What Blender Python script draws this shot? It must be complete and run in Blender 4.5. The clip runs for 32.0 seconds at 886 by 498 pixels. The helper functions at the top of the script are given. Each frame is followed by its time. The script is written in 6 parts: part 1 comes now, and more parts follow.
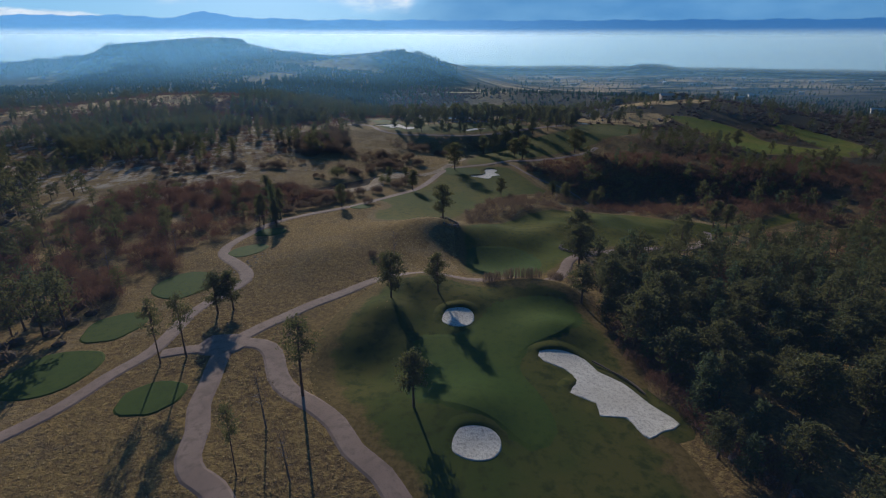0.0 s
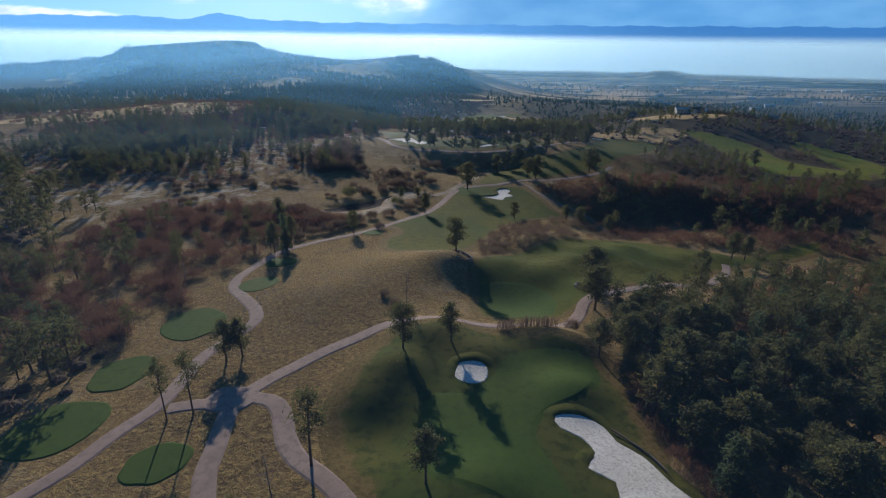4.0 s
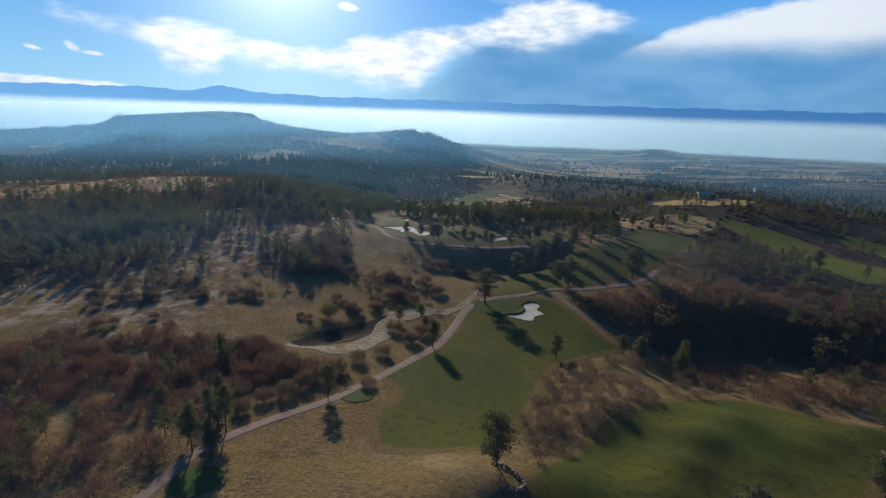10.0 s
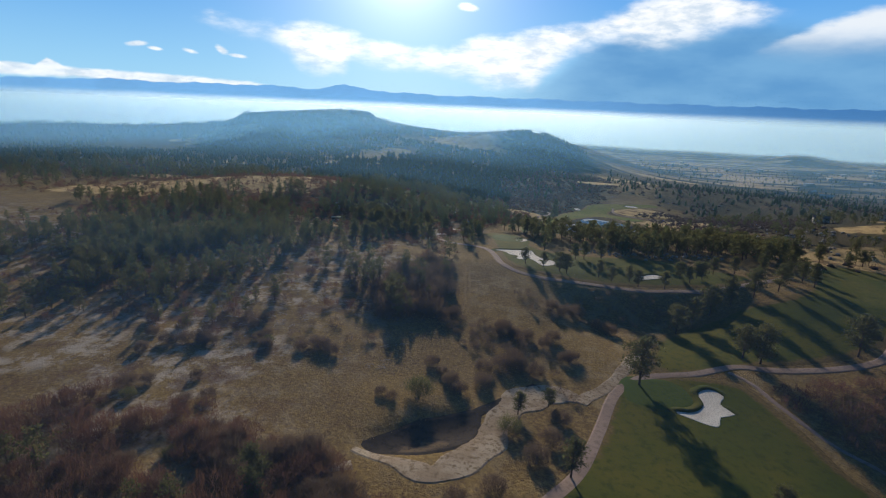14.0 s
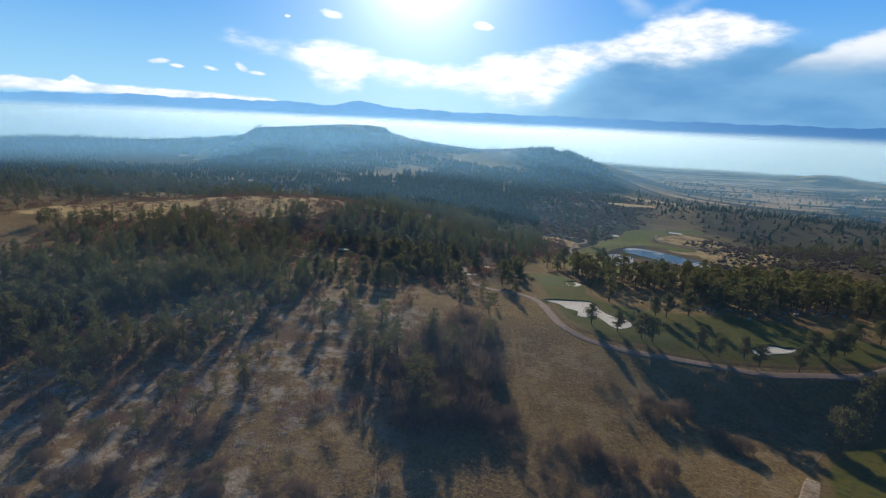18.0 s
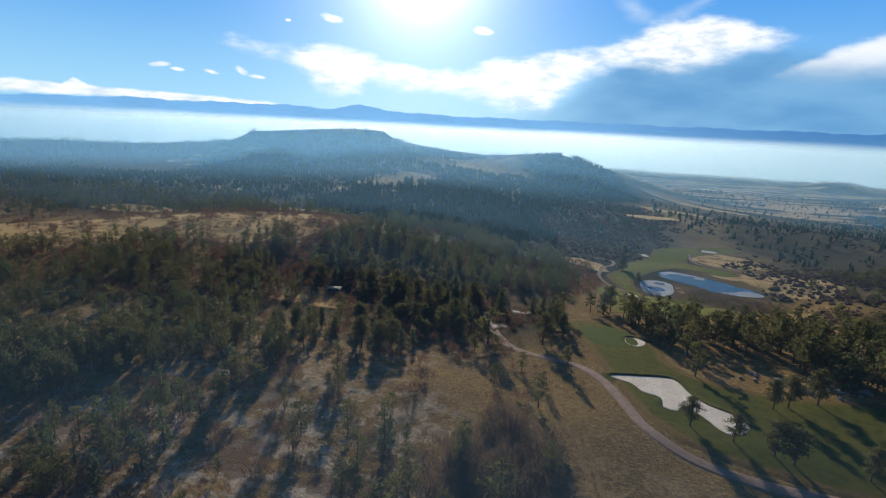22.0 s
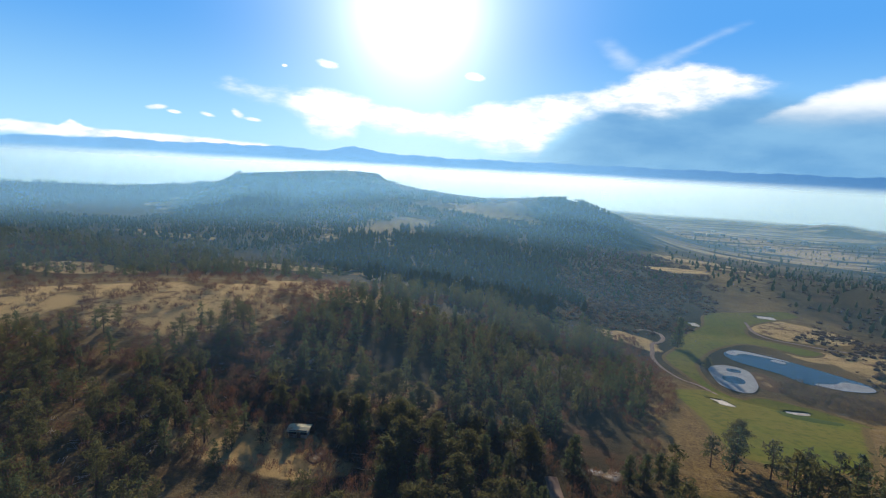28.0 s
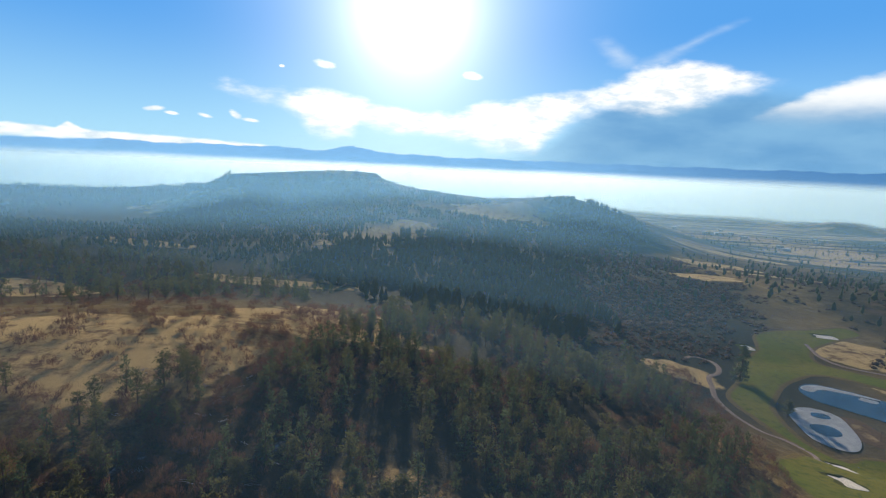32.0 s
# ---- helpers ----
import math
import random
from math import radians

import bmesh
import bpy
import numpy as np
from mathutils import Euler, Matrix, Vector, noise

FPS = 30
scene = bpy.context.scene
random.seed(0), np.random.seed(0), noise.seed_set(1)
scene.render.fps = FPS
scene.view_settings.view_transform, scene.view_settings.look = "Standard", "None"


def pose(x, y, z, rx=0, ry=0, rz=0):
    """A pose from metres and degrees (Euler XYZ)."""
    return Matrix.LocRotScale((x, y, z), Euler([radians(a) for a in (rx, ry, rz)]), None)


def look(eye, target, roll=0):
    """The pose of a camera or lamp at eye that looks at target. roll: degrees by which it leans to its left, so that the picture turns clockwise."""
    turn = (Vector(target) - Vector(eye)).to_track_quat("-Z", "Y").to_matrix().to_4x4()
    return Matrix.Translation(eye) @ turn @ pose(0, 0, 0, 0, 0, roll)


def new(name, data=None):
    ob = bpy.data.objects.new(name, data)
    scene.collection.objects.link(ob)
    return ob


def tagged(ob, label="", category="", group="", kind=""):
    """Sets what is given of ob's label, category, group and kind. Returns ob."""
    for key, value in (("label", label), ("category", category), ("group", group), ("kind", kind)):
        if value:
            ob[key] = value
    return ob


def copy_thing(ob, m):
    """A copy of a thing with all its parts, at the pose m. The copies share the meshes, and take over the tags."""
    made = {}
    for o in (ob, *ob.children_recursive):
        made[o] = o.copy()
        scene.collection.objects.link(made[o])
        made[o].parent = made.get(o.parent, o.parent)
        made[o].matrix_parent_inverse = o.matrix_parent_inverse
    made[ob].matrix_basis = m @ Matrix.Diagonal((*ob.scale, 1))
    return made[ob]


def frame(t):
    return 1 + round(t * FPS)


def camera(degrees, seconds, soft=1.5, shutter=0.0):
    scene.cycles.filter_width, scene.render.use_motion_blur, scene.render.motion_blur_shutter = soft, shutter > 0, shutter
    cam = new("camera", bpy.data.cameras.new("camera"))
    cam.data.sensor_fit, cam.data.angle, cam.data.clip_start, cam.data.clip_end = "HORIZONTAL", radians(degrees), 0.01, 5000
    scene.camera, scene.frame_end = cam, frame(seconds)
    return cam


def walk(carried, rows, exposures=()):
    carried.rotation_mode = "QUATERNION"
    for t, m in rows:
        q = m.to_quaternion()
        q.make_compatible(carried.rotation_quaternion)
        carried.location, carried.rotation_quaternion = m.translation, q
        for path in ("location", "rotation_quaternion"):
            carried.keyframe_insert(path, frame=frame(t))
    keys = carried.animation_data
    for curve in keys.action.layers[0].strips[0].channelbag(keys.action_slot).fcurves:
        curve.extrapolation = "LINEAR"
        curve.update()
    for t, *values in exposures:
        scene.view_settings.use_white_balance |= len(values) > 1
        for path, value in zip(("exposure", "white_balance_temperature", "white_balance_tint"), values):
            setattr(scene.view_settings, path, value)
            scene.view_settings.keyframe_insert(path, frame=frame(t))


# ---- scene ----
cam = camera(80.0, 32.0, 1.2)
METRES, EYE, TILT, LEAN, TURN = 392.0, 58.8, -22.0, 0.0, 0.0
ROWS = [
    (0.0, 0.0, 0.0, 0.0, 0.0, 0.0, -0.0),
    (0.5, -0.0, -0.0017, 0.004, -0.03, 0.11, -0.03),
    (1.0, -0.0001, -0.0031, 0.0075, 0.05, 0.19, -0.09),
    (1.5, -0.0004, -0.0045, 0.0106, 0.15, 0.26, -0.16),
    (2.0, -0.0006, -0.006, 0.0139, 0.15, 0.3, -0.22),
    (2.5, -0.0007, -0.0067, 0.0167, 0.24, 0.28, -0.33),
    (3.0, -0.0011, -0.0045, 0.0185, 0.45, 0.28, -0.52),
    (3.5, -0.0018, 0.0001, 0.0204, 0.66, 0.26, -0.74),
    (5.5, -0.0069, 0.0343, 0.0341, 1.95, 0.36, -1.85),
    (6.0, -0.0087, 0.0457, 0.039, 1.62, 0.41, -1.86),
    (6.5, -0.0106, 0.0582, 0.0444, 1.38, 0.45, -1.9),
    (7.0, -0.0127, 0.0712, 0.0501, 1.11, 0.86, -1.98),
    (7.5, -0.0149, 0.085, 0.0558, 0.87, 2.66, -2.0),
    (8.0, -0.0172, 0.0993, 0.0616, 0.65, 3.02, -1.99),
    (8.5, -0.0194, 0.1139, 0.0677, 0.45, 3.69, -2.01),
    (9.0, -0.0216, 0.129, 0.0742, 0.34, 5.7, -2.0),
    (9.5, -0.0233, 0.1434, 0.0797, 0.24, 7.72, -2.04),
    (10.0, -0.0252, 0.1591, 0.0856, 0.07, 7.69, -1.99),
    (10.5, -0.0274, 0.1757, 0.0919, -0.1, 7.67, -1.98),
    (11.0, -0.0302, 0.1923, 0.0982, 0.96, 7.59, -2.46),
    (11.5, -0.0324, 0.2092, 0.105, 1.51, 7.53, -2.72),
    (12.0, -0.035, 0.2263, 0.1115, 1.7, 7.53, -2.88),
    (12.5, -0.0391, 0.2431, 0.1183, 5.96, 7.2, -4.67),
    (13.0, -0.0422, 0.2595, 0.1253, 10.12, 6.74, -6.32),
    (13.5, -0.0472, 0.2765, 0.132, 10.72, 6.74, -6.63),
    (14.0, -0.0527, 0.2931, 0.1384, 10.95, 6.77, -6.84),
    (14.5, -0.0586, 0.3103, 0.1444, 11.29, 6.78, -7.04),
    (16.5, -0.0866, 0.3788, 0.1666, 12.04, 7.93, -7.62),
    (17.0, -0.0934, 0.3956, 0.1722, 12.07, 8.32, -7.64),
    (17.5, -0.1003, 0.4124, 0.1788, 12.23, 8.36, -7.7),
    (18.0, -0.107, 0.4288, 0.1854, 12.27, 8.33, -7.7),
    (18.5, -0.1139, 0.4454, 0.1919, 12.26, 8.39, -7.73),
    (19.0, -0.1205, 0.4613, 0.1986, 12.28, 8.43, -7.71),
    (19.5, -0.1273, 0.4775, 0.2055, 12.3, 8.44, -7.71),
    (20.0, -0.1336, 0.4932, 0.2123, 12.29, 8.46, -7.72),
    (20.5, -0.1404, 0.5091, 0.2192, 12.27, 8.5, -7.76),
    (21.0, -0.147, 0.5247, 0.2256, 12.27, 8.62, -7.82),
    (21.5, -0.1537, 0.54, 0.2323, 12.24, 8.74, -7.89),
    (22.0, -0.1605, 0.555, 0.2385, 12.16, 8.78, -7.9),
    (22.5, -0.1674, 0.5701, 0.2447, 12.07, 8.84, -7.95),
    (23.0, -0.1744, 0.5853, 0.251, 12.03, 8.91, -7.99),
    (23.5, -0.181, 0.6, 0.257, 11.97, 9.02, -8.01),
    (24.0, -0.188, 0.6152, 0.2631, 11.88, 9.11, -8.03),
    (24.5, -0.1946, 0.6301, 0.2692, 11.82, 10.08, -8.07),
    (25.0, -0.2011, 0.6454, 0.2751, 11.76, 11.79, -8.06),
    (25.5, -0.2071, 0.6597, 0.281, 11.67, 13.32, -8.05),
    (27.5, -0.2301, 0.7184, 0.3075, 11.43, 13.27, -7.82),
    (28.0, -0.2361, 0.7342, 0.3135, 11.34, 13.25, -7.76),
    (28.5, -0.2423, 0.7503, 0.3196, 11.12, 13.25, -7.63),
    (29.0, -0.2481, 0.7657, 0.3256, 10.9, 13.26, -7.51),
    (29.5, -0.2542, 0.7811, 0.3317, 10.82, 13.3, -7.45),
    (30.0, -0.2604, 0.7971, 0.3378, 10.85, 13.31, -7.43),
    (30.5, -0.2665, 0.8124, 0.3439, 10.9, 13.29, -7.38),
    (31.0, -0.2728, 0.8293, 0.3506, 11.09, 13.24, -7.36),
    (31.5, -0.2787, 0.8454, 0.3568, 11.2, 13.21, -7.33),
    (32.0, -0.2844, 0.861, 0.3631, 11.33, 13.18, -7.29),
]
walk(cam, [(t, pose(0, 0, EYE, TILT, LEAN, TURN) @ pose(METRES * x, METRES * y, METRES * z, 90 + pitch, roll, yaw)) for t, x, y, z, yaw, pitch, roll in ROWS],
     exposures=[(0, -0.36, 5750, 10), (1, 0.05, 5750, 10), (3, 0.08, 5700, 10), (6, -0.12, 5650, 10), (8, -0.15, 5850, 10), (10, -0.12, 6150, 10), (13, -0.1, 6300, 10), (17, 0.02, 6450, 10), (23, 0.06, 6500, 10), (25, 0.17, 6700, 10), (28, 0.2, 6800, 10), (32, 0.13, 6900, 10)])

# ---- sky, sun and light ----
SUN_AZ, SUN_EL = 17.0, 16.0  # degrees to the left of +y, degrees up
sun_way = Vector((-math.sin(radians(SUN_AZ)) * math.cos(radians(SUN_EL)), math.cos(radians(SUN_AZ)) * math.cos(radians(SUN_EL)), math.sin(radians(SUN_EL))))
sun_data = bpy.data.lights.new("sun", "SUN")
sun_data.energy, sun_data.angle, sun_data.color = 5.0, radians(0.55), (1.0, 0.87, 0.69)
sun = new("sun", sun_data)
sun.matrix_world = look(sun_way * 200, (0, 0, 0))


class Nodes:
    """A short hand for building node trees."""

    def __init__(self, tree):
        self.tree = tree
        tree.nodes.clear()

    def add(self, kind, **props):
        n = self.tree.nodes.new(kind)
        for k, v in props.items():
            if k == "noise_dimensions":
                n.noise_dimensions = v
            elif k == "operation":
                n.operation = v
            elif k == "data_type":
                n.data_type = v
            elif k == "blend_type":
                n.blend_type = v
        return n

    def plug(self, value, socket):
        if isinstance(value, bpy.types.NodeSocket):
            self.tree.links.new(value, socket)
        else:
            socket.default_value = value

    def m(self, op, a, b=0.0, c=0.0):
        n = self.add("ShaderNodeMath", operation=op)
        for s, v in zip(n.inputs, (a, b, c)):
            self.plug(v, s)
        return n.outputs[0]

    def step(self, v, lo, hi, a=0.0, b=1.0):
        n = self.add("ShaderNodeMapRange")
        n.interpolation_type = "SMOOTHSTEP"
        for s, x in zip(n.inputs, (v, lo, hi, a, b)):
            self.plug(x, s)
        return n.outputs[0]

    def mix(self, f, a, b, mode="MIX"):
        n = self.add("ShaderNodeMix", data_type="RGBA", blend_type=mode)
        self.plug(f, n.inputs[0])
        for s, v in ((n.inputs[6], a), (n.inputs[7], b)):
            self.plug(v if isinstance(v, bpy.types.NodeSocket) else (*v, 1.0), s)
        return n.outputs[2]

    def noise(self, vector, scale, detail=3.0, rough=0.55):
        n = self.add("ShaderNodeTexNoise")
        self.plug(vector, n.inputs["Vector"])
        n.inputs["Scale"].default_value, n.inputs["Detail"].default_value, n.inputs["Roughness"].default_value = scale, detail, rough
        return n.outputs["Fac"]


world = bpy.data.worlds.new("sky")
scene.world = world
world.use_nodes = True
k = Nodes(world.node_tree)
sky = k.add("ShaderNodeTexSky")
sky.sky_type, sky.sun_disc = "NISHITA", False
sky.sun_elevation, sky.sun_rotation = radians(SUN_EL), radians(-SUN_AZ)
sky.altitude, sky.air_density, sky.dust_density, sky.ozone_density = 1900, 1.0, 0.3, 3.0
way = k.add("ShaderNodeTexCoord").outputs["Generated"]
xyz = k.add("ShaderNodeSeparateXYZ")
k.plug(way, xyz.inputs[0])
az = k.m("MULTIPLY", k.m("ARCTAN2", k.m("MULTIPLY", xyz.outputs[0], -1.0), xyz.outputs[1]), 57.2958)
el = k.m("MULTIPLY", k.m("ARCSINE", xyz.outputs[2]), 57.2958)
flat = k.add("ShaderNodeCombineXYZ")
k.plug(k.m("MULTIPLY", az, 0.08), flat.inputs[0])
k.plug(k.m("MULTIPLY", el, 0.22), flat.inputs[1])
curl = k.noise(flat.outputs[0], 1.6, 5.0, 0.5)
fine = k.noise(flat.outputs[0], 5.0, 5.0, 0.6)


def cloud_bank(puffs, rough, soft):
    """How thickly cloud stands in each direction: puffs of azimuth, elevation, half width, half height and slant."""
    most = -9.0
    for a, e, ra, re, slant in puffs:
        da = k.m("SUBTRACT", az, a)
        de = k.m("SUBTRACT", k.m("SUBTRACT", el, e), k.m("MULTIPLY", da, slant))
        u, v = k.m("DIVIDE", da, ra), k.m("DIVIDE", de, re)
        d = k.m("SUBTRACT", 1.0, k.m("SQRT", k.m("ADD", k.m("MULTIPLY", u, u), k.m("MULTIPLY", v, v))))
        most = k.m("MAXIMUM", most, d)
    rag = k.m("ADD", most, k.m("MULTIPLY", k.m("SUBTRACT", curl, 0.5), rough))
    rag = k.m("ADD", rag, k.m("MULTIPLY", k.m("SUBTRACT", fine, 0.5), rough * 0.5))
    return k.step(rag, 0.0, soft)


def bend(points):
    """A line of straight pieces over the azimuth: pairs of azimuth and elevation, from west to east."""
    points = sorted(points)
    line, slope = points[0][1], 0.0
    for (a, e), (a2, e2) in zip(points[:-1], points[1:]):
        s = (e2 - e) / (a2 - a)
        line = k.m("ADD", line, k.m("MULTIPLY", k.m("MAXIMUM", k.m("SUBTRACT", az, a), 0.0), s - slope))
        slope = s
    return line


def cloud_band(top, base, rough, crisp, soft):
    """A long cloud between two lines, crisp above and soft below."""
    rag = k.m("ADD", k.m("MULTIPLY", k.m("SUBTRACT", curl, 0.5), rough), k.m("MULTIPLY", k.m("SUBTRACT", fine, 0.5), rough * 0.6))
    above = k.step(k.m("ADD", k.m("SUBTRACT", bend(top), el), rag), 0.0, crisp)
    below = k.step(k.m("ADD", k.m("SUBTRACT", el, bend(base)), rag), 0.0, soft)
    return k.m("MULTIPLY", above, below)


bright = cloud_band([(37.5, 6.9), (35, 8.1), (30.6, 7.9), (25, 8.1), (22.9, 7.6), (19.4, 7.0), (15.9, 6.5), (12.4, 6.3), (9.4, 7.6), (4, 8.4), (0, 8.9), (-4, 10.0), (-5.5, 11.0), (-10, 11.8), (-14, 10.9), (-20, 9.1)],
                    [(37.5, 7.3), (35, 5.9), (30, 5.2), (28.5, 4.3), (27.3, 2.9), (25, 2.2), (23, 2.4), (22.2, 3.4), (16, 3.2), (11, 2.4), (7, 1.6), (3.6, 1.7), (1.5, 3.8), (-0.5, 5.2), (-4.3, 6.1), (-8.5, 5.8), (-11, 6.4), (-17, 7.8), (-20, 9.0)], 2.0, 1.5, 2.6)
second = cloud_band([(-14.5, 5.0), (-17.5, 7.1), (-19.4, 8.0), (-23.5, 9.5), (-30, 10.6), (-40, 11), (-60, 8)], [(-14.5, 5.4), (-20, 5.0), (-60, 4.5)], 1.9, 1.0, 3.2)
puffs = cloud_bank([(41.4, 4.6, 1.0, 0.28, -0.1), (40.0, 4.3, 0.7, 0.2, 0.1), (37.1, 4.3, 0.9, 0.3, 0.2), (34.4, 4.6, 0.7, 0.45, 0.4), (33.0, 4.15, 1.1, 0.22, 0.1), (25.7, 10.1, 1.3, 0.5, 0.1), (10.6, 9.9, 1.1, 0.45, 0.1), (30, 9.6, 0.3, 0.15, 0.0)], 1.5, 0.7)
wisps = cloud_bank([(-11, 13.0, 5.8, 0.75, -0.42), (-4.0, 12.0, 3.0, 1.5, 0.5), (-8, 11.6, 4.0, 1.0, -0.3)], 1.5, 1.6)
low = cloud_band([(62, 2.6), (54, 2.2), (52, 2.5), (49, 2.3), (48.1, 3.0), (47, 2.35), (42, 2.2), (38, 2.15), (32, 1.95), (28, 1.5)], [(62, 1.2), (28, 1.2)], 0.7, 0.25, 0.3)
low = k.m("MULTIPLY", low, k.step(az, 29.0, 33.0))
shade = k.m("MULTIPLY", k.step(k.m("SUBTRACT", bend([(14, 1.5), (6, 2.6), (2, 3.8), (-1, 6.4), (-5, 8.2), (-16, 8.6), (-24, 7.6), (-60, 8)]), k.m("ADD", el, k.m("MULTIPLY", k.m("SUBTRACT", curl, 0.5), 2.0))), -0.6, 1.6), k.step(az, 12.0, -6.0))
dot = k.add("ShaderNodeVectorMath", operation="DOT_PRODUCT")
k.plug(way, dot.inputs[0])
dot.inputs[1].default_value = sun_way
near_sun = k.m("MAXIMUM", dot.outputs["Value"], 0.0)
glow = k.m("ADD", k.m("MULTIPLY", k.m("POWER", near_sun, 45.0), 0.5), k.m("MULTIPLY", k.m("POWER", near_sun, 190.0), 0.9))
glow = k.m("ADD", glow, k.m("MULTIPLY", k.m("POWER", near_sun, 900.0), 2.0))
blue = k.add("ShaderNodeVectorMath", operation="SCALE")
k.plug(sky.outputs[0], blue.inputs[0])
blue.inputs["Scale"].default_value = 0.10
clear = k.mix(k.step(el, -1.0, 15.0), (0.36, 0.71, 0.97), (0.075, 0.35, 0.86))
clear = k.mix(k.step(el, 18.0, 55.0), clear, (0.012, 0.05, 0.16))
clear = k.mix(0.12, clear, blue.outputs[0])
c = clear
c = k.mix(k.m("MULTIPLY", shade, 0.94), c, k.mix(k.step(curl, 0.3, 0.7), (0.12, 0.33, 0.63), (0.20, 0.44, 0.72)))
c = k.mix(k.m("MULTIPLY", wisps, 0.5), c, (0.80, 0.90, 0.98))
c = k.mix(k.m("MULTIPLY", second, 0.92), c, k.mix(k.step(el, 5.0, 7.6), (0.38, 0.54, 0.72), (0.95, 0.98, 1.0)))
c = k.mix(k.m("MAXIMUM", k.m("MULTIPLY", bright, 0.96), k.m("MULTIPLY", k.m("MAXIMUM", puffs, low), 0.88)), c, k.mix(k.step(fine, 0.32, 0.62), (0.72, 0.82, 0.92), (1.12, 1.12, 1.10)))
c = k.mix(1.0, c, k.mix(glow, (0, 0, 0), (1.0, 0.97, 0.88)), "ADD")
c = k.mix(k.step(el, 0.9, -0.3), c, k.mix(k.m("POWER", near_sun, 5.0), (0.60, 0.84, 0.98), (1.5, 1.65, 1.7)))
# the half of the sky away from the low sun is darker
c = k.mix(k.step(dot.outputs["Value"], 0.75, -0.1), c, k.mix(1.0, c, (0.26, 0.26, 0.26), "MULTIPLY"))
back = k.add("ShaderNodeBackground")
k.plug(c, back.inputs[0])
back.inputs[1].default_value = 1.0
k.plug(back.outputs[0], k.add("ShaderNodeOutputWorld").inputs[0])


# ---- materials ----
def material(name, colours, grain=1.0, patch=0.08, rough=0.9, bump=0.3, bump_dist=0.05, island=0.0, per_object=0.0, spec=0.3, thin=0.0, fringe=None):
    """A rough natural surface: three colours mixed at the scale of patches and of grain (both per metre), with relief."""
    mat = bpy.data.materials.new(name)
    mat.use_nodes = True
    n = Nodes(mat.node_tree)
    place = n.add("ShaderNodeNewGeometry")
    pos = place.outputs["Position"]
    big, small = n.noise(pos, patch, 4.0), n.noise(pos, grain, 4.0, 0.65)
    col = n.mix(n.step(big, 0.36, 0.62), colours[0], colours[1])
    col = n.mix(n.step(small, 0.46, 0.68), col, colours[2])
    if island:
        col = n.mix(n.m("MULTIPLY", place.outputs["Random Per Island"], island), col, colours[3])
    if per_object:
        info = n.add("ShaderNodeObjectInfo")
        col = n.mix(n.m("MULTIPLY", info.outputs["Random"], per_object), col, colours[3])
    if fringe:
        # ragged edge where dry grass grows in
        rim = n.add("ShaderNodeAttribute")
        rim.attribute_name = "rim"
        ragged = n.m("ADD", rim.outputs["Fac"], n.m("MULTIPLY", n.m("SUBTRACT", n.noise(pos, 0.28, 5.0, 0.65), 0.5), fringe[4]))
        col = n.mix(n.step(ragged, fringe[3], fringe[3] + 1.8), n.mix(n.step(n.noise(pos, 1.3, 3.0, 0.7), 0.4, 0.65), fringe[:3], tuple(0.62 * v for v in fringe[:3])), col)
    b = n.add("ShaderNodeBsdfPrincipled")
    n.plug(col, b.inputs["Base Color"])
    b.inputs["Roughness"].default_value, b.inputs["Specular IOR Level"].default_value = rough, spec
    if bump:
        r = n.add("ShaderNodeBump")
        r.inputs["Strength"].default_value, r.inputs["Distance"].default_value = bump, bump_dist
        n.plug(small, r.inputs["Height"])
        n.plug(r.outputs[0], b.inputs["Normal"])
    out = n.add("ShaderNodeOutputMaterial").inputs[0]
    if thin:
        glowing = n.add("ShaderNodeBsdfTranslucent")
        n.plug(n.mix(0.5, col, colours[3]), glowing.inputs[0])
        both = n.add("ShaderNodeMixShader")
        both.inputs[0].default_value = thin
        n.plug(b.outputs[0], both.inputs[1])
        n.plug(glowing.outputs[0], both.inputs[2])
        n.plug(both.outputs[0], out)
    else:
        n.plug(b.outputs[0], out)
    return mat


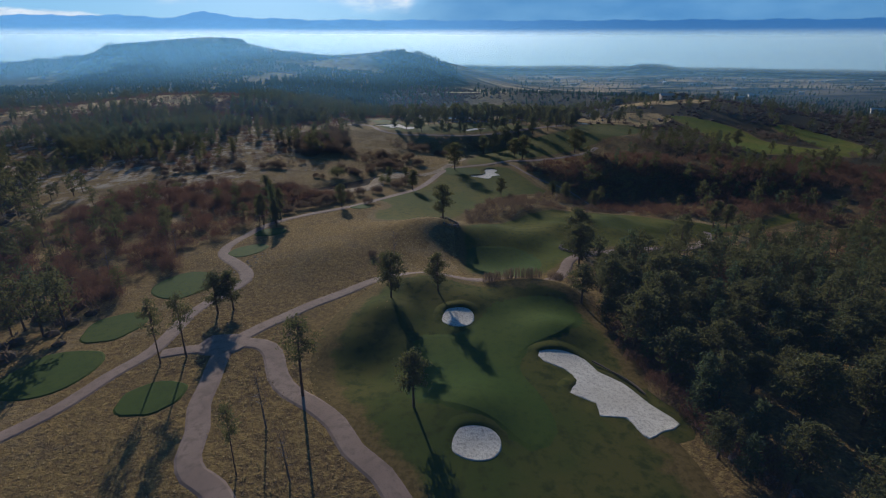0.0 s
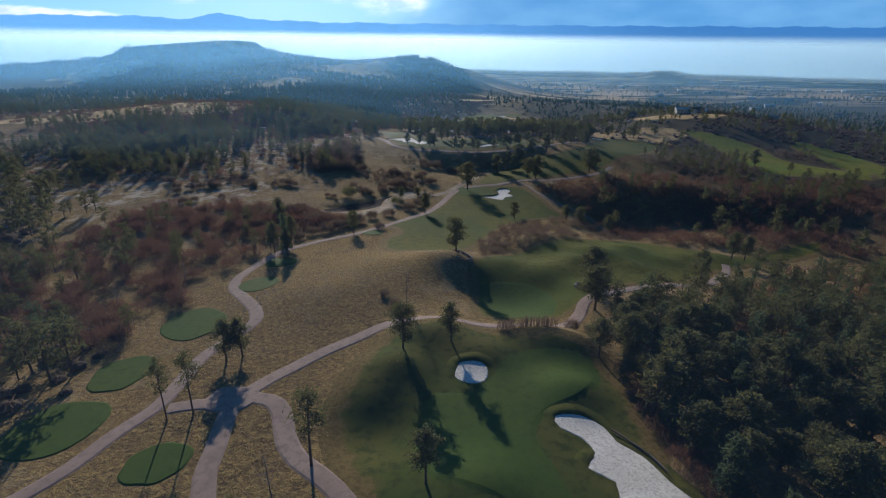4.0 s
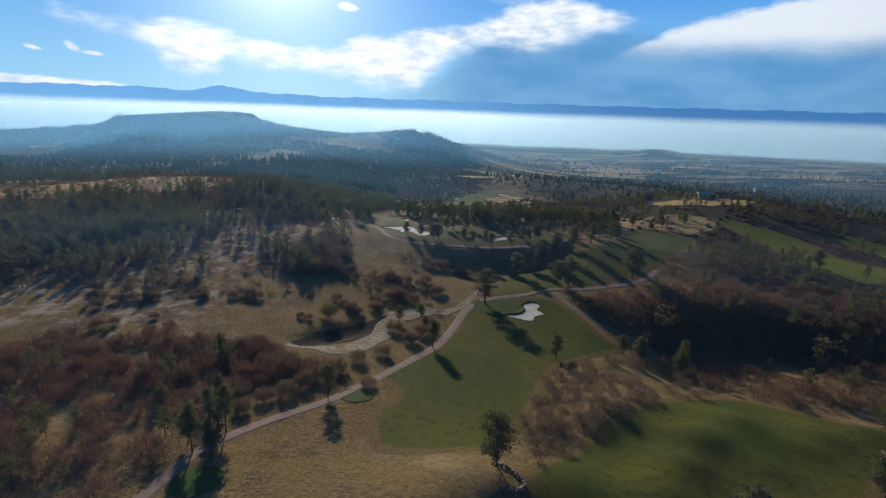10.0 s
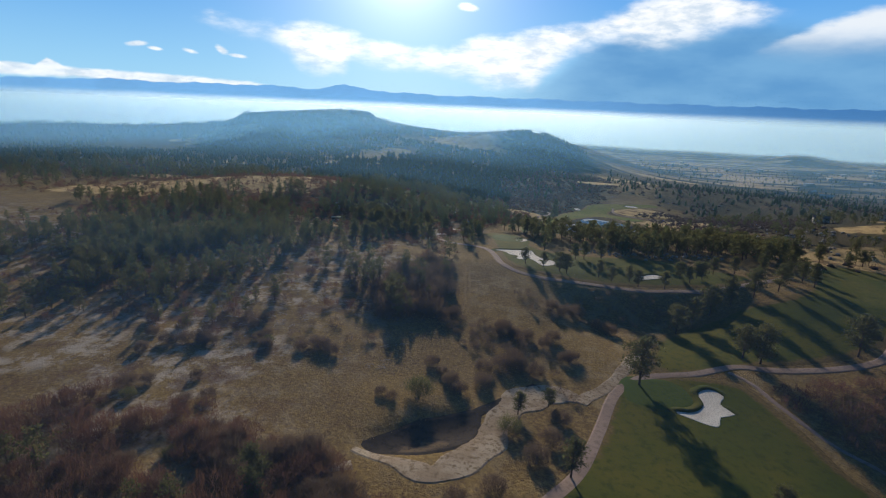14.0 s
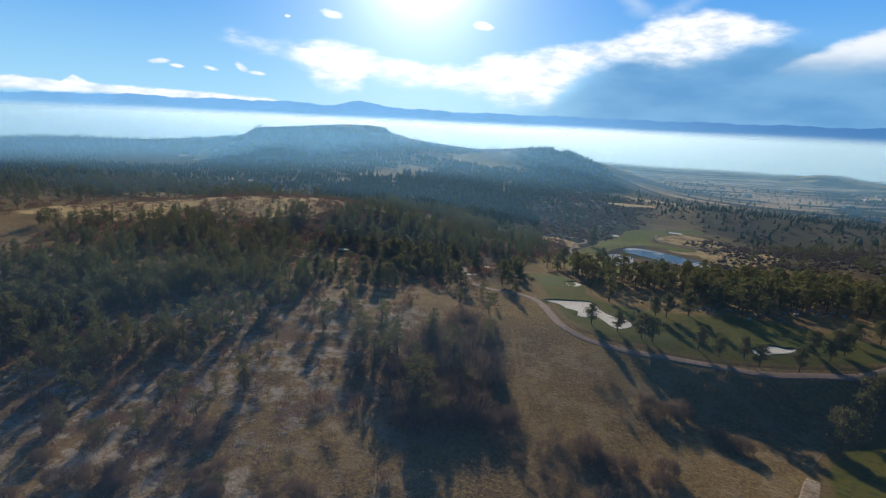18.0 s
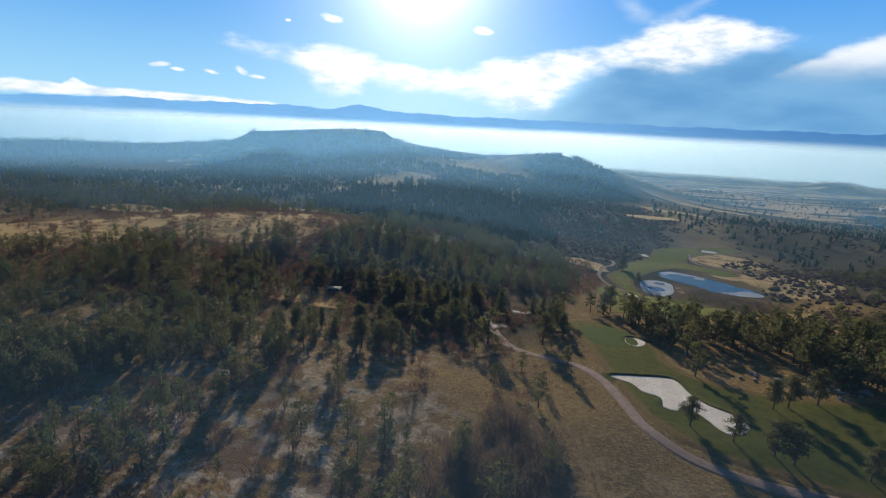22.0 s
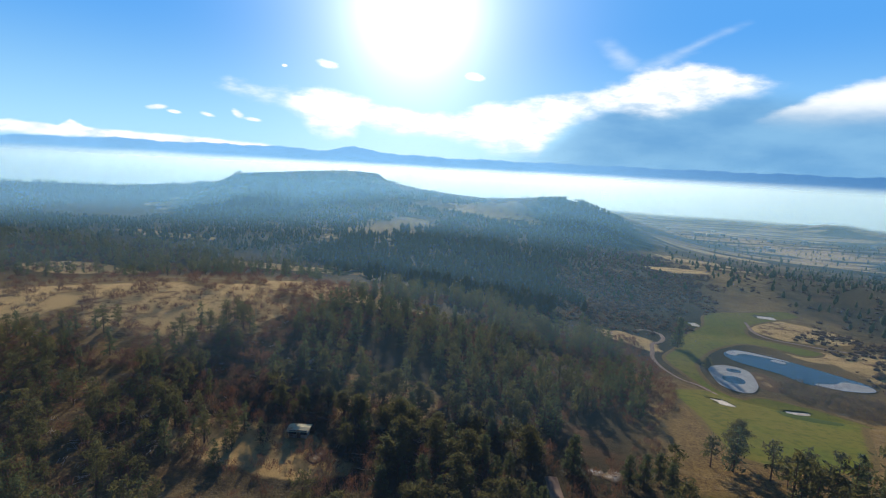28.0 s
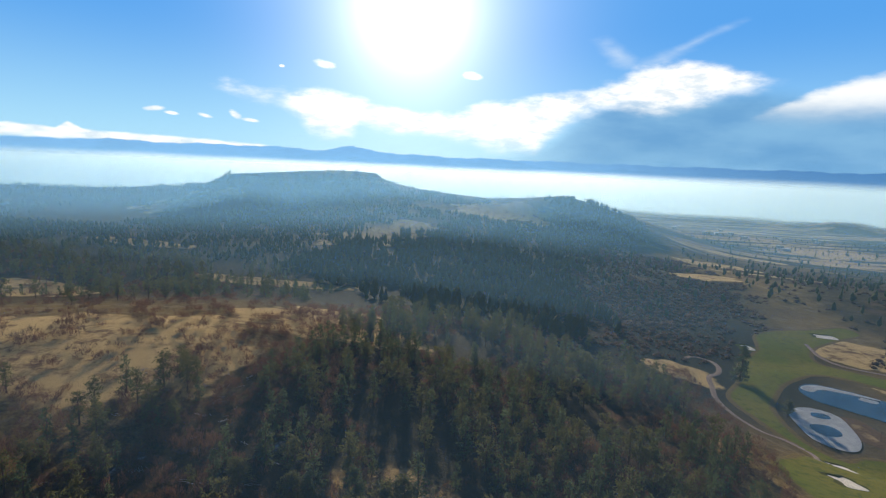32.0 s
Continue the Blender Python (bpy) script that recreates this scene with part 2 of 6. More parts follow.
def ground_material():
    """Dry meadow with pale worn patches, brown hollows and tufts; far plains of tan fields and dark woods."""
    mat = bpy.data.materials.new("dry_meadow")
    mat.use_nodes = True
    n = Nodes(mat.node_tree)
    pos = n.add("ShaderNodeNewGeometry").outputs["Position"]
    huge, big, mid = n.noise(pos, 0.006, 3.0), n.noise(pos, 0.03, 4.0), n.noise(pos, 0.14, 4.0, 0.6)
    tuft = n.noise(pos, 1.1, 3.0, 0.7)
    col = n.mix(n.step(big, 0.35, 0.62), (0.215, 0.142, 0.052), (0.150, 0.099, 0.042))
    col = n.mix(n.step(mid, 0.5, 0.7), col, (0.092, 0.060, 0.028))
    col = n.mix(n.m("MULTIPLY", n.step(huge, 0.42, 0.56), n.step(mid, 0.47, 0.62)), col, (0.27, 0.195, 0.10))
    col = n.mix(n.step(tuft, 0.42, 0.66), col, n.mix(0.55, col, (0.36, 0.245, 0.085)))
    col = n.mix(n.m("MULTIPLY", n.step(tuft, 0.44, 0.28), 0.7), col, (0.105, 0.072, 0.04))
    sides = n.add("ShaderNodeSeparateXYZ")
    n.plug(pos, sides.inputs[0])
    # frosted pale grass on the open ground west of the course, broken by brown brush
    west = n.m("MULTIPLY", n.step(sides.outputs[0], -52.0, -105.0), n.m("MULTIPLY", n.step(sides.outputs[1], 150.0, 240.0), n.step(sides.outputs[1], 420.0, 300.0)))
    frost = n.m("MULTIPLY", n.step(n.noise(pos, 0.16, 6.0, 0.75), 0.45, 0.60), n.step(n.noise(pos, 0.02, 3.0), 0.36, 0.52))
    col = n.mix(n.m("MULTIPLY", west, n.m("MULTIPLY", frost, 0.85)), col, (0.46, 0.39, 0.30))
    col = n.mix(n.m("MULTIPLY", west, n.m("MULTIPLY", n.step(n.noise(pos, 0.055, 5.0, 0.7), 0.52, 0.62), 0.75)), col, (0.115, 0.066, 0.042))
    # the plain: long fields and tree belts
    xyz = n.add("ShaderNodeSeparateXYZ")
    n.plug(pos, xyz.inputs[0])
    strip = n.add("ShaderNodeCombineXYZ")
    n.plug(n.m("MULTIPLY", xyz.outputs[0], 0.0022), strip.inputs[0])
    n.plug(n.m("MULTIPLY", xyz.outputs[1], 0.0062), strip.inputs[1])
    belt = n.noise(strip.outputs[0], 1.25, 5.0, 0.62)
    field = n.noise(strip.outputs[0], 1.3, 3.0, 0.5)
    plain = n.mix(n.step(field, 0.40, 0.60), (0.46, 0.31, 0.15), (0.22, 0.15, 0.08))
    plain = n.mix(n.step(belt, 0.47, 0.52), plain, (0.022, 0.030, 0.022))
    # dark ground tone matched to the tree and scrub cover, with browner patches
    dark_cover = n.mix(n.step(n.noise(pos, 0.018, 5.0, 0.65), 0.58, 0.70), (0.032, 0.034, 0.024), (0.105, 0.062, 0.038))
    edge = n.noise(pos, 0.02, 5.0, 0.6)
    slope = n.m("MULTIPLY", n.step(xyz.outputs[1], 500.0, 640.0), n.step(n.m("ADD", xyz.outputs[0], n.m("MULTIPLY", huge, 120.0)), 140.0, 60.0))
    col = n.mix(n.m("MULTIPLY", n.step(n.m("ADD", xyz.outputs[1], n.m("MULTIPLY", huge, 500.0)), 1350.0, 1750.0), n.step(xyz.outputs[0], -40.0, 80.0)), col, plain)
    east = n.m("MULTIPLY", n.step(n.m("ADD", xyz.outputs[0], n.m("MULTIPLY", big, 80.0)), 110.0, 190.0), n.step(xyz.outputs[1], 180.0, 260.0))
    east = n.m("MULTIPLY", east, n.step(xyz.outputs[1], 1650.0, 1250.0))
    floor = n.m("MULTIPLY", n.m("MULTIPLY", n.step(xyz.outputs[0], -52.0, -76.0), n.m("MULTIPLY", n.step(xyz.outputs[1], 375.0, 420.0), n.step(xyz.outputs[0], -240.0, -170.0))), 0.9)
    col = n.mix(n.m("MAXIMUM", n.m("MAXIMUM", slope, floor), n.m("MULTIPLY", east, 0.8)), col, dark_cover)
    # golden clearings: middle, half widths, how much bare grass
    for cx, cy, rx, ry, much in ((-255, 500, 52, 36, 1.0), (-335, 478, 66, 46, 1.0), (-410, 600, 50, 22, 0.8), (-300, 696, 70, 15, 0.7), (-215, 1335, 105, 75, 0.9), (-335, 1010, 55, 120, 0.6),
                                 (150, 470, 55, 34, 0.7), (235, 560, 46, 34, 0.8), (300, 640, 50, 30, 0.7), (-195, 565, 46, 30, 0.8), (-165, 420, 24, 12, 0.8), (-140, 455, 16, 22, 0.7), (-52, 638, 22, 20, 1.0), (76, 715, 42, 26, 0.95), (70, 655, 34, 12, 0.9), (36, 955, 36, 32, 1.0), (110, 1195, 60, 40, 0.9), (150, 1090, 70, 16, 0.9), (230, 1470, 90, 30, 0.9), (62, 704, 24, 15, 0.9), (92, 640, 24, 34, 0.7), (-760, 1170, 90, 50, 0.7), (-650, 1500, 130, 45, 0.5), (-520, 800, 60, 25, 0.6)):
        u, v = n.m("MULTIPLY", n.m("SUBTRACT", xyz.outputs[0], cx), 1 / rx), n.m("MULTIPLY", n.m("SUBTRACT", xyz.outputs[1], cy), 1 / ry)
        d = n.m("ADD", n.m("SQRT", n.m("ADD", n.m("MULTIPLY", u, u), n.m("MULTIPLY", v, v))), n.m("MULTIPLY", n.m("SUBTRACT", edge, 0.5), 2.2))
        gold = n.mix(n.step(n.noise(pos, 0.08, 6.0, 0.75), 0.50, 0.64), (0.56, 0.39, 0.17), (0.18, 0.11, 0.06))
        col = n.mix(n.m("MULTIPLY", n.step(d, 1.0, 0.85), much), col, gold)
    b = n.add("ShaderNodeBsdfPrincipled")
    n.plug(col, b.inputs["Base Color"])
    b.inputs["Roughness"].default_value, b.inputs["Specular IOR Level"].default_value = 0.95, 0.03
    r = n.add("ShaderNodeBump")
    r.inputs["Strength"].default_value, r.inputs["Distance"].default_value = 1.0, 0.42
    n.plug(n.m("ADD", n.m("ADD", tuft, n.m("MULTIPLY", n.noise(pos, 3.5, 3.0, 0.7), 0.5)), n.m("MULTIPLY", mid, 0.9)), r.inputs["Height"])
    n.plug(r.outputs[0], b.inputs["Normal"])
    n.plug(b.outputs[0], n.add("ShaderNodeOutputMaterial").inputs[0])
    return mat


MEADOW = ground_material()
FAIRWAY = material("fairway_turf", [(0.064, 0.077, 0.008), (0.104, 0.094, 0.011), (0.052, 0.061, 0.007)], 0.5, 0.028, 0.9, 0.3, 0.06, spec=0.04, fringe=(0.165, 0.112, 0.036, 0.5, 4.0))
VALLEY_TURF = material("valley_turf", [(0.115, 0.142, 0.014), (0.165, 0.152, 0.02), (0.088, 0.106, 0.012)], 0.4, 0.03, 0.9, 0.3, 0.06, spec=0.04, fringe=(0.17, 0.12, 0.04, 0.0, 3.0))
GREEN = material("putting_turf", [(0.050, 0.082, 0.011), (0.064, 0.088, 0.012), (0.044, 0.070, 0.010)], 0.7, 0.06, 0.85, 0.15, 0.03, spec=0.04)
ROUGH_TURF = material("rough_turf", [(0.056, 0.072, 0.012), (0.092, 0.084, 0.018), (0.040, 0.050, 0.010)], 0.5, 0.05, 0.95, 0.5, 0.12, spec=0.04, fringe=(0.15, 0.105, 0.035, 1.8, 7.0))
SAND = material("white_sand", [(0.76, 0.70, 0.60), (0.66, 0.60, 0.50), (0.48, 0.42, 0.34)], 2.4, 0.2, 0.95, 0.9, 0.12)
PATH = material("pink_concrete", [(0.31, 0.225, 0.175), (0.26, 0.185, 0.145), (0.22, 0.16, 0.125)], 0.8, 0.10, 0.9, 0.2, 0.02, spec=0.08)
DIRT = material("pale_dirt", [(0.40, 0.32, 0.225), (0.29, 0.215, 0.14), (0.17, 0.12, 0.068)], 0.9, 0.16, 0.95, 0.6, 0.12, spec=0.05)
BARK = material("pine_bark", [(0.16, 0.095, 0.06), (0.12, 0.075, 0.05), (0.08, 0.055, 0.04)], 3.0, 0.4, 0.95, 0.6, 0.04)
GREY_BARK = material("bleached_wood", [(0.24, 0.20, 0.17), (0.18, 0.15, 0.13), (0.12, 0.10, 0.09)], 3.0, 0.4, 0.95, 0.5, 0.03)
DRY_WOOD = material("sun_bleached_wood", [(0.46, 0.40, 0.34), (0.38, 0.33, 0.28), (0.30, 0.25, 0.21)], 3.0, 0.4, 0.9, 0.4, 0.03)
NEEDLES = material("pine_needles", [(0.084, 0.094, 0.034), (0.110, 0.108, 0.037), (0.064, 0.074, 0.030), (0.150, 0.14, 0.048)], 0.5, 0.05, 0.8, 0.0, island=0.8, thin=0.5)
FIR = material("fir_needles", [(0.066, 0.096, 0.046), (0.090, 0.112, 0.048), (0.054, 0.078, 0.040), (0.125, 0.145, 0.06)], 0.5, 0.05, 0.8, 0.0, island=0.8, thin=0.5)
RED_TWIGS = material("red_brown_twigs", [(0.160, 0.074, 0.048), (0.115, 0.072, 0.052), (0.080, 0.052, 0.040), (0.20, 0.105, 0.062)], 0.6, 0.17, 0.95, 0.0, island=0.7, thin=0.36)
GREY_TWIGS = material("grey_brown_twigs", [(0.125, 0.085, 0.058), (0.145, 0.093, 0.058), (0.088, 0.062, 0.045), (0.185, 0.132, 0.086)], 0.6, 0.17, 0.95, 0.0, island=0.7, thin=0.4)
FIELD = material("dry_field_grass", [(0.46, 0.31, 0.13), (0.33, 0.21, 0.095), (0.17, 0.105, 0.055)], 0.28, 0.05, 0.95, 0.6, 0.2, spec=0.04, fringe=(0.15, 0.09, 0.045, 3.0, 8.0))
PURPLE_TWIGS = material("purple_brown_twigs", [(0.090, 0.056, 0.048), (0.115, 0.070, 0.052), (0.065, 0.044, 0.040), (0.14, 0.09, 0.068)], 0.6, 0.12, 0.95, 0.0, island=0.6, thin=0.3)
STRAW = material("straw", [(0.46, 0.32, 0.145), (0.36, 0.24, 0.11), (0.28, 0.18, 0.085), (0.56, 0.43, 0.22)], 0.5, 0.06, 0.95, 0.0, island=0.8, thin=0.35)
ROCK = material("pale_rock", [(0.36, 0.32, 0.28), (0.28, 0.25, 0.22), (0.42, 0.38, 0.33), (0.24, 0.20, 0.17)], 0.9, 0.2, 0.95, 0.7, 0.1, per_object=0.5)
RED_ROCK = material("reddish_rock", [(0.34, 0.22, 0.16), (0.28, 0.19, 0.15), (0.22, 0.15, 0.12), (0.40, 0.30, 0.24)], 0.9, 0.2, 0.95, 0.7, 0.1, per_object=0.5)
SNOW = material("old_snow", [(0.80, 0.82, 0.86), (0.72, 0.74, 0.78), (0.62, 0.62, 0.64)], 0.8, 0.2, 0.7, 0.4, 0.08, fringe=(0.10, 0.07, 0.045, 0.2, 3.0))
WALL_PAINT = material("pale_plaster", [(0.55, 0.49, 0.42), (0.48, 0.42, 0.36), (0.60, 0.55, 0.48)], 0.8, 0.1, 0.9, 0.2, 0.02)
ROOF_PALE = material("pale_roofing", [(0.66, 0.60, 0.52), (0.56, 0.50, 0.43), (0.72, 0.66, 0.58)], 1.0, 0.2, 0.9, 0.2, 0.02, spec=0.05)
ROOF_BROWN = material("brown_shingle", [(0.17, 0.12, 0.09), (0.13, 0.095, 0.075), (0.21, 0.16, 0.12)], 1.5, 0.2, 0.9, 0.4, 0.03)
WOOD = material("weathered_timber", [(0.20, 0.14, 0.095), (0.16, 0.11, 0.075), (0.12, 0.085, 0.06)], 2.0, 0.3, 0.9, 0.4, 0.02)


def plain_shader(name, colour, rough, metal=0.0):
    mat = bpy.data.materials.new(name)
    mat.use_nodes = True
    b = mat.node_tree.nodes["Principled BSDF"]
    b.inputs["Base Color"].default_value, b.inputs["Roughness"].default_value, b.inputs["Metallic"].default_value = (*colour, 1), rough, metal
    return mat


METAL_ROOF = material("painted_metal_roofing", [(0.80, 0.72, 0.48), (0.70, 0.62, 0.42), (0.55, 0.50, 0.34)], 2.0, 0.3, 0.9, 0.2, 0.02, spec=0.03)
RUT = material("worn_grass", [(0.27, 0.185, 0.08), (0.22, 0.145, 0.06), (0.16, 0.105, 0.045)], 0.8, 0.1, 0.95, 0.4, 0.05, spec=0.03)
GLASS = plain_shader("dark_window_glass", (0.02, 0.025, 0.03), 0.08)


def water_material():
    mat = bpy.data.materials.new("pond_water")
    mat.use_nodes = True
    n = Nodes(mat.node_tree)
    pos = n.add("ShaderNodeNewGeometry").outputs["Position"]
    b = n.add("ShaderNodeBsdfPrincipled")
    b.inputs["Base Color"].default_value, b.inputs["Roughness"].default_value = (0.012, 0.024, 0.034, 1), 0.25
    b.inputs["Specular IOR Level"].default_value = 0.22
    r = n.add("ShaderNodeBump")
    r.inputs["Strength"].default_value, r.inputs["Distance"].default_value = 0.15, 0.05
    n.plug(n.noise(pos, 0.8, 3.0), r.inputs["Height"])
    n.plug(r.outputs[0], b.inputs["Normal"])
    n.plug(b.outputs[0], n.add("ShaderNodeOutputMaterial").inputs[0])
    return mat


WATER = water_material()
ICE = material("grey_ice", [(0.40, 0.41, 0.41), (0.32, 0.33, 0.34), (0.48, 0.48, 0.48)], 0.3, 0.06, 0.6, 0.1, 0.02, spec=0.15)


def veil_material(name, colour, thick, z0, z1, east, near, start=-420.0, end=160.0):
    """A translucent sheet that stands in for haze, with the sun shining through; it thins out with height and towards
    its nearer end.
    """
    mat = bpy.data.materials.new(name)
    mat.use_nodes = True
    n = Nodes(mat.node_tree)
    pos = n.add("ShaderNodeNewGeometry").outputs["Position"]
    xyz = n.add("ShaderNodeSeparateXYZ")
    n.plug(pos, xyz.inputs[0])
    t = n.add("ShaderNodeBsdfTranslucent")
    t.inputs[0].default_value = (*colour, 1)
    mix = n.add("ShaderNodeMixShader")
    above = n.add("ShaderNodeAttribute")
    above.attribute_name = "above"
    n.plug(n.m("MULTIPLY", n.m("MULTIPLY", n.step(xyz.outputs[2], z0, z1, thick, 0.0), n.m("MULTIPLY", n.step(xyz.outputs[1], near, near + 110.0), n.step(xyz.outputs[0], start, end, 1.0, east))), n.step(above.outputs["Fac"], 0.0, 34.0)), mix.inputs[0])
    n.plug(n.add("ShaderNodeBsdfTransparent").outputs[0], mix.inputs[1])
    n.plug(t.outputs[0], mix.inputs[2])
    n.plug(mix.outputs[0], n.add("ShaderNodeOutputMaterial").inputs[0])
    return mat


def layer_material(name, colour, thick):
    """A flat see-through sheet over the land that pales dark tones like haze and glare, uneven, and thinning out at its
    edges.
    """
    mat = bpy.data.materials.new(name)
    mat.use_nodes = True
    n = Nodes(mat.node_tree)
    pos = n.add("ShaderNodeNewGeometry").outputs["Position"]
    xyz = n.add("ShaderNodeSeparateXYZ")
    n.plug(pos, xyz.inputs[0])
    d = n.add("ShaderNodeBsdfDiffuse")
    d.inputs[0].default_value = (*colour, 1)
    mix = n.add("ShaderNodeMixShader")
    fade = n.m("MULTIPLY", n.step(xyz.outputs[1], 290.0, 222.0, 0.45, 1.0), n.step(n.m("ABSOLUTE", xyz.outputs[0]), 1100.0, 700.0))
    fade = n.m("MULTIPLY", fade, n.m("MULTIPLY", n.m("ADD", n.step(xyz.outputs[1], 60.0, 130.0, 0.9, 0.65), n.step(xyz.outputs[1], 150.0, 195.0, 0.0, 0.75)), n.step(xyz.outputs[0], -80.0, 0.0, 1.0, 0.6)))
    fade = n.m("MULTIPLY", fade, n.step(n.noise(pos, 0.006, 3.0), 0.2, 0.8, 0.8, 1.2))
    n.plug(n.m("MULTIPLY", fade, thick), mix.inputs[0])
    n.plug(n.add("ShaderNodeBsdfTransparent").outputs[0], mix.inputs[1])
    n.plug(d.outputs[0], mix.inputs[2])
    n.plug(mix.outputs[0], n.add("ShaderNodeOutputMaterial").inputs[0])
    return mat


def backdrop_material(name, colour, glow, z0=0.0, z1=0.0):
    """Far distance seen through miles of air: the haze and scattered light are painted as emission. It may thin out
    upwards.
    """
    mat = bpy.data.materials.new(name)
    mat.use_nodes = True
    n = Nodes(mat.node_tree)
    pos = n.add("ShaderNodeNewGeometry").outputs["Position"]
    e = n.add("ShaderNodeEmission")
    xyz = n.add("ShaderNodeSeparateXYZ")
    n.plug(pos, xyz.inputs[0])
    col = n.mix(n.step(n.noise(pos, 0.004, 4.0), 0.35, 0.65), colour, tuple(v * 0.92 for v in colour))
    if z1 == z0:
        # the mountains' painted haze glow gets darker to the east
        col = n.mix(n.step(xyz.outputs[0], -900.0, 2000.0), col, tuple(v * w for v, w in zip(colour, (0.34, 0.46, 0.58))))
    else:
        # fog emission painted brightest below the sun, dimmer to the sides and base
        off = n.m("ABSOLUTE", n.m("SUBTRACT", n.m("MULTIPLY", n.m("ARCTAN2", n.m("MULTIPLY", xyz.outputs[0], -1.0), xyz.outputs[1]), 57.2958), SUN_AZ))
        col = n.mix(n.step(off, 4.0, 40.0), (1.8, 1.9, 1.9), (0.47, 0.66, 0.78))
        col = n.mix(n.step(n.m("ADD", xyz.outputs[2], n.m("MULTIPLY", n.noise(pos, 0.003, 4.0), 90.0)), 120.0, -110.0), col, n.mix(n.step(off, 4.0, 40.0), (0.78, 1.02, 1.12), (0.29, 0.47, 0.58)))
    n.plug(col, e.inputs[0])
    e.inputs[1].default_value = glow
    out = n.add("ShaderNodeOutputMaterial")
    if z1 == z0:
        n.plug(e.outputs[0], out.inputs[0])
        return mat
    mix = n.add("ShaderNodeMixShader")
    n.plug(n.step(n.m("ADD", xyz.outputs[2], n.m("MULTIPLY", n.noise(pos, 0.0012, 2.0), 30.0)), z0, z1, 1.0, 0.0), mix.inputs[0])
    n.plug(n.add("ShaderNodeBsdfTransparent").outputs[0], mix.inputs[1])
    n.plug(e.outputs[0], mix.inputs[2])
    n.plug(mix.outputs[0], out.inputs[0])
    return mat


# ---- the lie of the land ----
FAR_RIDGES = [
    (-672, 1512, 182, 135.4), (-532, 1582, 126, -31.9), (-812, 1414, 112, -2.8), (-336, 1484, 154, 18.1), (-168, 1463, 98, 39.3), (-28, 1414, 98, 37.9),
    (-952, 1302, 168, 29.4), (-1232, 1302, 224, 44.2), (-1512, 1302, 280, 28.0), (-350, 1232, 168, 37.5), (-168, 1120, 168, 9.1), (-560, 1092, 224, 6.4),
    (-280, 910, 168, 7.7),
]
FAR_SLOPES = [
    (-742, 868, 252, 21.3), (56, 1232, 154, 9.2), (-84, 868, 154, 3.4), (210, 910, 182, 20.9), (252, 1190, 210, -7.0), (-630, 1260, 154, -5.5),
    (-420, 1750, 196, 78.5), (-1120, 980, 308, -11.3), (420, 700, 210, -7.4), (-490, 588, 182, 1.8), (630, 1050, 280, -5.7), (-42, 1750, 168, 70.0),
]
NEAR_ROLLS = [
    (-174, 0, 77, 2.7), (-87, 0, 77, 7.7), (0, 0, 77, 0.7), (87, 0, 77, 5.0), (-174, 87, 77, -2.4), (-87, 87, 77, -3.9),
    (0, 87, 77, 8.8), (87, 87, 77, -2.0), (-174, 174, 77, -2.9), (-87, 174, 77, 2.1), (0, 174, 77, 3.5), (87, 174, 77, -2.8),
    (174, 174, 77, -7.8), (-260, 260, 77, -5.6), (-174, 260, 77, -1.5), (-87, 260, 77, 2.5), (0, 260, 77, -8.1),
]
MIDDLE_ROLLS = [
    (87, 260, 77, -3.4), (347, 260, 77, -16.8), (-174, 347, 77, 1.0), (-87, 347, 77, 2.5), (0, 347, 77, -1.4), (87, 347, 77, 7.8),
    (174, 347, 77, -7.8), (-260, 434, 77, -0.8), (-174, 434, 77, -3.5), (0, 434, 77, 2.0), (87, 434, 77, 5.6), (174, 434, 77, -6.9),
    (260, 434, 77, -1.7), (347, 434, 77, -8.8), (-260, 521, 77, 16.7), (-174, 521, 77, 5.0), (0, 521, 77, 1.4),
]
VALLEY_ROLLS = [
    (87, 521, 77, -4.6), (174, 521, 77, 5.0), (260, 521, 77, 15.4), (-174, 608, 77, 3.4), (-87, 608, 77, 2.0), (0, 608, 77, -12.3),
    (174, 608, 77, -1.5), (260, 608, 77, 3.8), (347, 608, 77, 5.2), (-174, 694, 77, 1.8), (260, 694, 77, 3.4), (-174, 781, 77, -0.7),
    (-87, 781, 77, -8.4), (174, 781, 77, -20.0), (260, 781, 77, 10.5),
]
PEAKS = [(-1010, 1420, 80, 12.0), (-105, 1452, 45, 9.0), (-20, 1410, 60, 8.0), (-640, 1480, 60, 6.0), (-800, 1390, 60, -8.0)]
